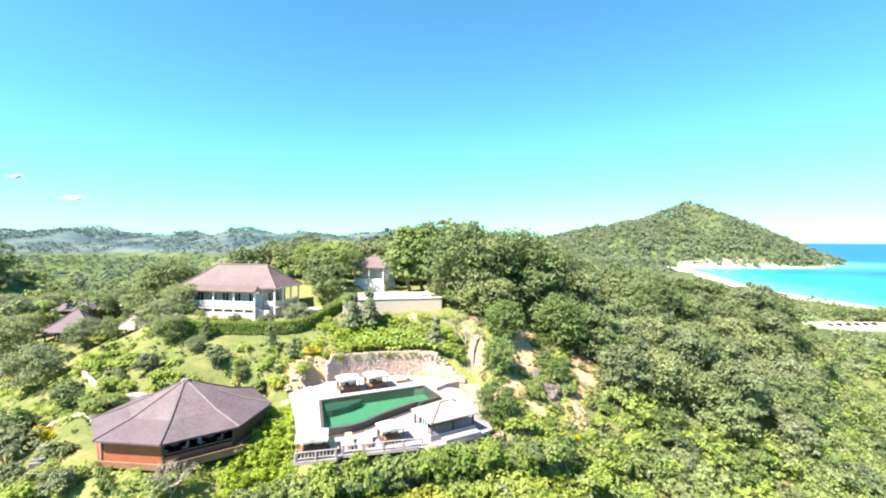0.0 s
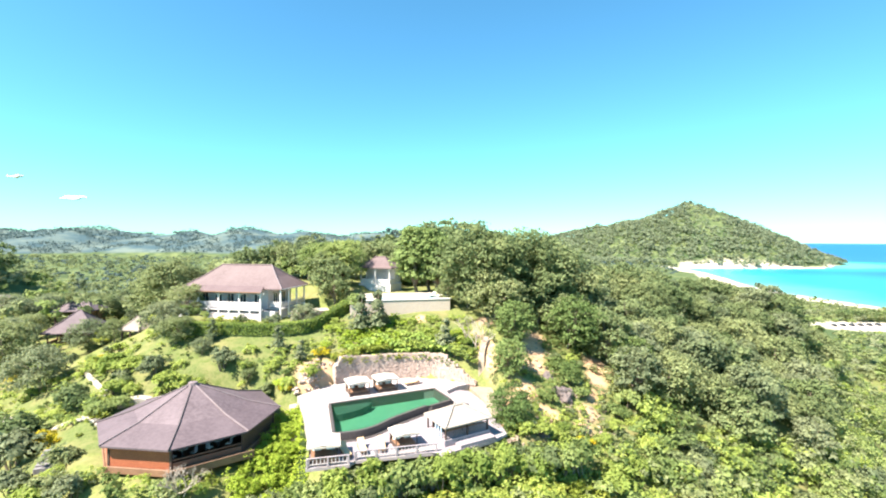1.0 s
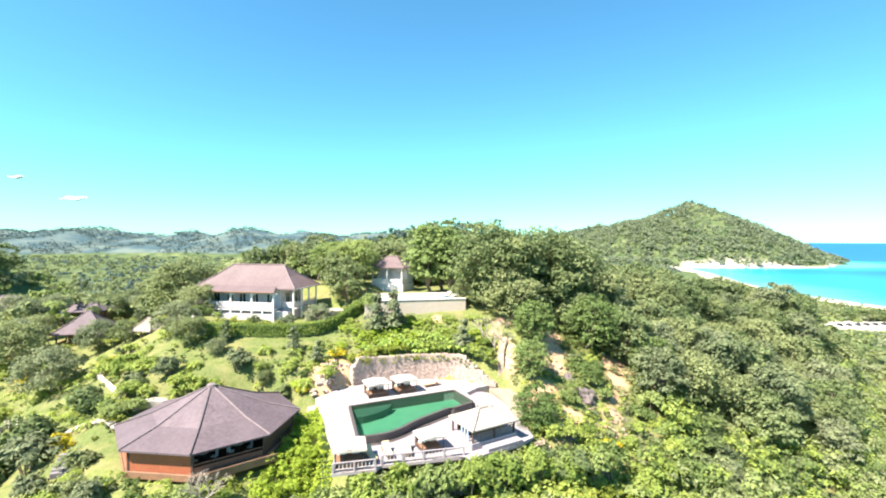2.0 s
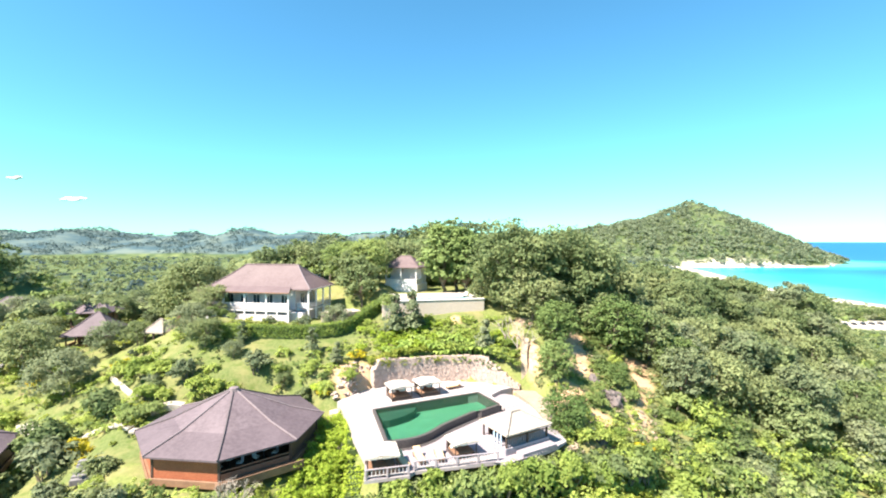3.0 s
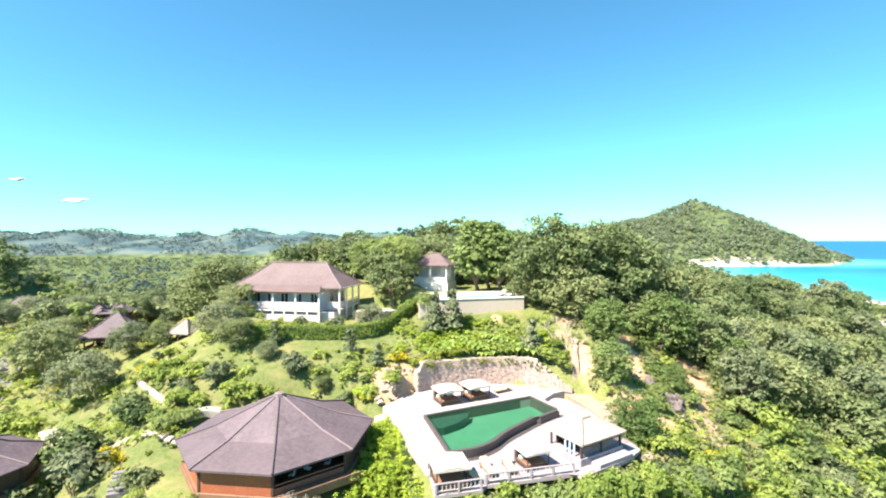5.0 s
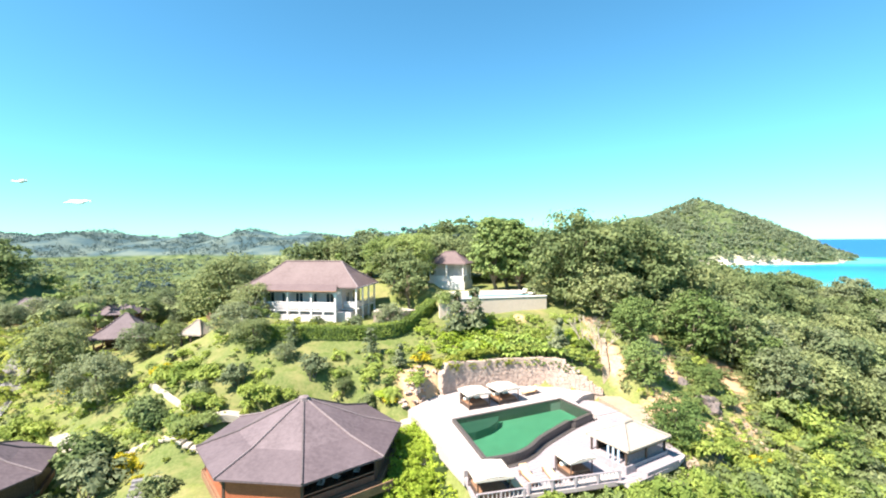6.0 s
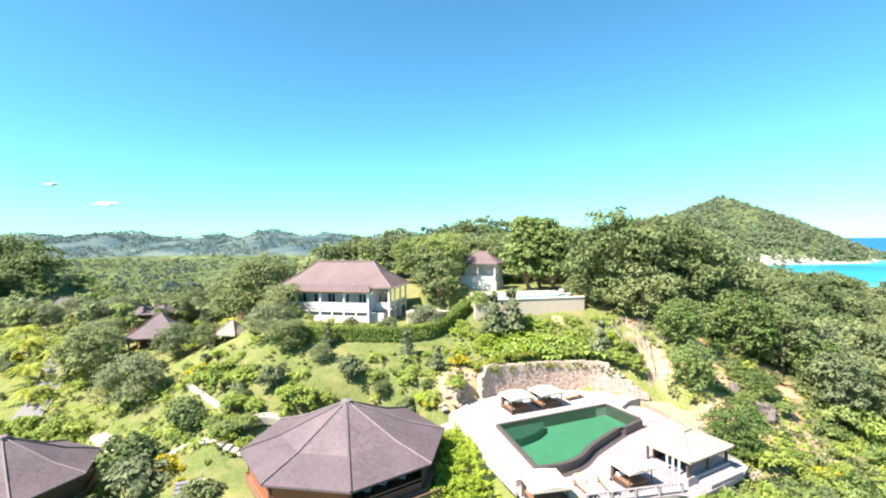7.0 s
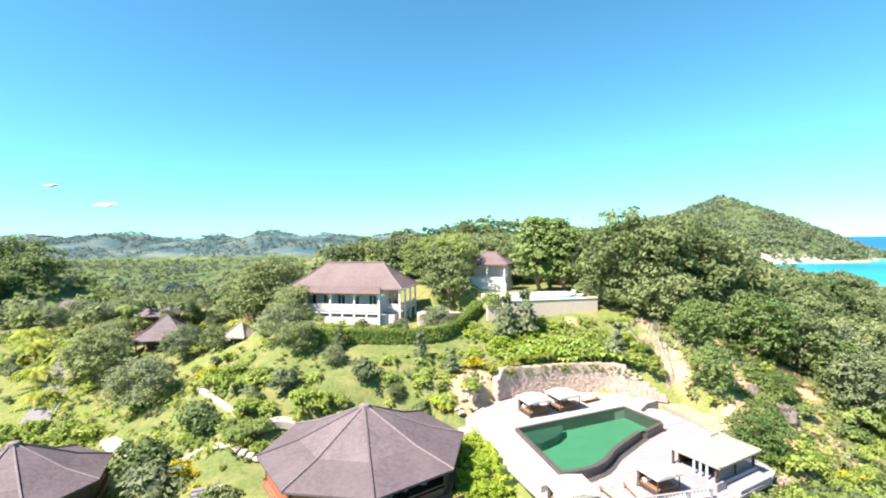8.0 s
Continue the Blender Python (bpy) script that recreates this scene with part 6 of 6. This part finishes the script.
def dining_set(x, y, z, turn):
    """A round table with two chairs round it, each a thing of its own."""
    table = thing("round_table", x, y, z, turn, "dark round dining table inside the pavilion", "table", "pavilion tables")
    part("tabletop", tube(bmesh.new(), [(0, 0, 0.7), (0, 0, 0.75)], (0.42, 0.42), 14), M["cushion"], table, "white table top")
    part("pedestal", tube(bmesh.new(), [(0, 0, 0.0), (0, 0, 0.08), (0, 0, 0.7)], (0.28, 0.06, 0.05), 8), M["dark_wood"], table)
    for side in (0, 140, 250):
        a = radians(side)
        chair = thing("dining_chair", x + 0.95 * math.cos(a), y + 0.95 * math.sin(a), z, side + 90, "pale dining chair at a round table", "chair", "pavilion chairs")
        box_part("seat", chair, M["cushion"], 0, 0, 0.44, 0.46, 0.46, 0.07)
        box_part("backrest", chair, M["grey_white"], 0, -0.21, 0.7, 0.46, 0.05, 0.5)
        for i in (-0.19, 0.19):
            for j in (-0.19, 0.19):
                box_part("leg", chair, M["dark_wood"], i, j, 0.21, 0.05, 0.05, 0.42, bevel=0.0)


for k, (x, y) in enumerate(((-23.6, 40.2), (-21.4, 42.0), (-24.4, 42.8), (-20.4, 44.4))):
    dining_set(x, y, 0.3 - 1.9, 40 * k)


bare_bush(-21.5, 36.2, -3.0, 1.0, 3, "leafless pale grey bush beside the pavilion")
for k, (x, y) in enumerate(((3.4, 59.2), (4.4, 60.6), (2.4, 61.4))):
    bare_bush(x, y, ground(x, y), 1.25, 5 + k, "leafless pale dead tree on the slope", "dead_tree", 2, 0.5)


# ---- joined growth and distant woods ----
def far_woods(name, spots, count, size, label, material, power=1.0):
    """Many distant crowns as loose clumps of leaves in one mesh."""
    gen = np.random.default_rng(len(spots))
    all_c, all_n = [], []
    for x, y, z, r in spots:
        lobes = [(x + gen.normal(scale=r * 0.35), y + gen.normal(scale=r * 0.35), z + r * gen.uniform(0.5, 1.0), r * gen.uniform(0.5, 0.75)) for _ in range(4)]
        c, n = lobe_cloud(gen, lobes, count)
        all_c.append(c)
        all_n.append(n)
    if not spots:
        return
    c, n = np.concatenate(all_c), np.concatenate(all_n)
    s = np.repeat([q[3] for q in spots], count)
    verts, faces = leaf_quads(gen, c, n, size * s ** power)
    ob = new(name, mesh_from_arrays(name, verts, faces, material))
    return tagged(ob, label, "woods", kind="stuff")


def sorted_growth(name, spots, count, size, kinds, power=1.0):
    """Parts the growth into patches of its kinds, by broad noise."""
    heaps = [[] for _ in kinds]
    for x, y, z, r in spots:
        v = 0.5 + 0.95 * noise.noise(Vector((x * 0.13, y * 0.13, 11))) + rng.uniform(-0.16, 0.16)
        heaps[min(len(kinds) - 1, max(0, int(v * len(kinds))))].append((x, y, z, r))
    for heap, (words, material) in zip(heaps, kinds):
        far_woods(name, heap, count, size, words, M[material], power)


sorted_growth("low_growth", low_growth, 160, 0.16, (("fresh green garden plants and ground cover", "leaf_fresh"), ("mixed bright green garden plants and ground cover", "leaf_bright"), ("yellow-green garden plants and ground cover", "leaf_palm")), 0.6)
far_woods("strip_growth", strip_growth, 170, 0.13, "bright yellow-green shrubs between pavilion and pool terrace", M["leaf_lime"], 0.6)
sorted_growth("bank_growth", bank_growth, 150, 0.15, (("bright green low growth on the bank above the retaining wall", "leaf_bright"), ("lime-green low growth on the bank above the retaining wall", "leaf_lime")), 0.6)
sorted_growth("slope_growth", open_growth, 150, 0.15, (("fresh green wild growth on the bare slope", "leaf_fresh"), ("bright green wild growth on the bare slope", "leaf_bright"), ("olive-green wild growth on the bare slope", "leaf_olive")), 0.6)
sorted_growth("slope_scrub", slope_scrub, 185, 0.175, (("grey-green wild scrub over the lower slope", "leaf_grey"), ("fresh green wild scrub over the lower slope", "leaf_fresh"), ("bright green wild scrub over the lower slope", "leaf_bright"), ("olive-green wild scrub over the lower slope", "leaf_olive"), ("fresh green wild bushes over the lower slope", "leaf_fresh")), 0.6)
mid = []
while len(mid) < 800:
    x, y = rng.uniform(-260, 330), rng.uniform(60, 330)
    if abs(x) > y * 1.15 + 10 or (-96 < x < 90 and y < 90) or math.hypot((x - 255) / 62, (y - 283) / 17) < 1:
        continue
    if x > 0.8 * y and rng.random() < 0.5 or (205 < x < 310 and 240 < y < 297):
        continue
    mid.append((x, y, ground(x, y), rng.uniform(2.6, 4.6) * (1.25 if y > 180 else 1.0)))
while len(mid) < 1020:
    y = rng.uniform(296, 520)
    x = y * rng.uniform(0.62, 1.0)
    if ground(x, y) > SEA + 8 and x < shore(y) - 95:
        mid.append((x, y, ground(x, y) - 1.5, rng.uniform(2.5, 4.8)))
while len(mid) < 1260:
    y = rng.uniform(115, 300)
    x = y * rng.uniform(0.78, 1.05)
    if not (x > 185 and 205 < y < 296) and math.hypot((x - 160) / 30, (y - 172) / 14) > 1:
        mid.append((x, y, ground(x, y) - 1.0, rng.uniform(2.0, 4.2)))
while len(mid) < 1700:
    x, y = rng.uniform(-260, -30), rng.uniform(100, 320)
    if -x < y * 1.15 + 10 and not (x > -60 and y < 112) and min(math.hypot(x - b[0], y - b[1]) - 9 for b in bungalows) > 0:
        mid.append((x, y, ground(x, y), rng.uniform(2.4, 4.6)))
far_woods("lot_trees", [(258 + 5.5 * k + rng.uniform(-2, 2), 301 + rng.uniform(-2, 3), ground(258 + 5.5 * k, 301), rng.uniform(4.2, 5.8)) for k in range(14)], 260, 0.13, "dark green trees behind the sandy car lot", M["leaf_dark"])
sorted_growth("mid_woods", mid, 165, 0.19, (("grey-green woods behind the garden", "leaf_grey"), ("mixed green woods behind the garden", "far_leaf"), ("fresh green woods behind the garden", "leaf_fresh"), ("olive-green woods behind the garden", "leaf_olive")))
hill_wood = []
while len(hill_wood) < 620:
    x, y = rng.uniform(-190, 190), rng.uniform(320, 470)
    if ground(x, y) > -22:
        hill_wood.append((x, y, ground(x, y) - 1, rng.uniform(3.5, 6)))
far_woods("hill_woods", hill_wood, 90, 0.22, "green woods over the low hill behind", M["far_leaf"])
plain_trees = []
while len(plain_trees) < 2300:
    y = 320 + 900 * rng.random() ** 1.4
    x = rng.uniform(-1.15, 0.5) * y
    if x > shore(y) - 90:
        continue
    plain_trees.append((x, y, ground(x, y), rng.uniform(4, 8)))
sorted_growth("plain_woods", plain_trees, 60, 0.28, (("scattered green trees over the valley floor", "far_leaf"), ("grey-green trees and palms over the valley floor", "leaf_grey"), ("dark trees and palms over the valley floor", "haze_leaf")))
hill_trees = []
while len(hill_trees) < 6500:
    x, y = rng.uniform(180, 1300), rng.uniform(1080, 1720)
    z = ground(x, y)
    if z > SEA + 2.2:
        hill_trees.append((x, y, z - 2, rng.uniform(6.5, 11)))
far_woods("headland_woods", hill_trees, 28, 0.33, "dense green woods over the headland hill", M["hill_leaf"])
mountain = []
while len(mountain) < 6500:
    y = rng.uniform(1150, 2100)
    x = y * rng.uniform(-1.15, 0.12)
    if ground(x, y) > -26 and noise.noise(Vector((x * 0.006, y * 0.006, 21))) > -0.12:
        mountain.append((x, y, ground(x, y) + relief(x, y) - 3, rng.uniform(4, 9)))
far_woods("mountain_woods", mountain, 9, 0.42, "woods over the distant mountains, haze blue in their leaf colour", M["haze_leaf"])
big = []
for k in range(48):
    x, y = -262 + rng.uniform(-46, 38), 238 + rng.uniform(-30, 14)
    big.append((x, y, ground(x, y) + rng.uniform(-2, 6), rng.uniform(6, 10)))
far_woods("dark_grove", big, 420, 0.12, "dark green grove on the near hill", M["leaf_dark"])
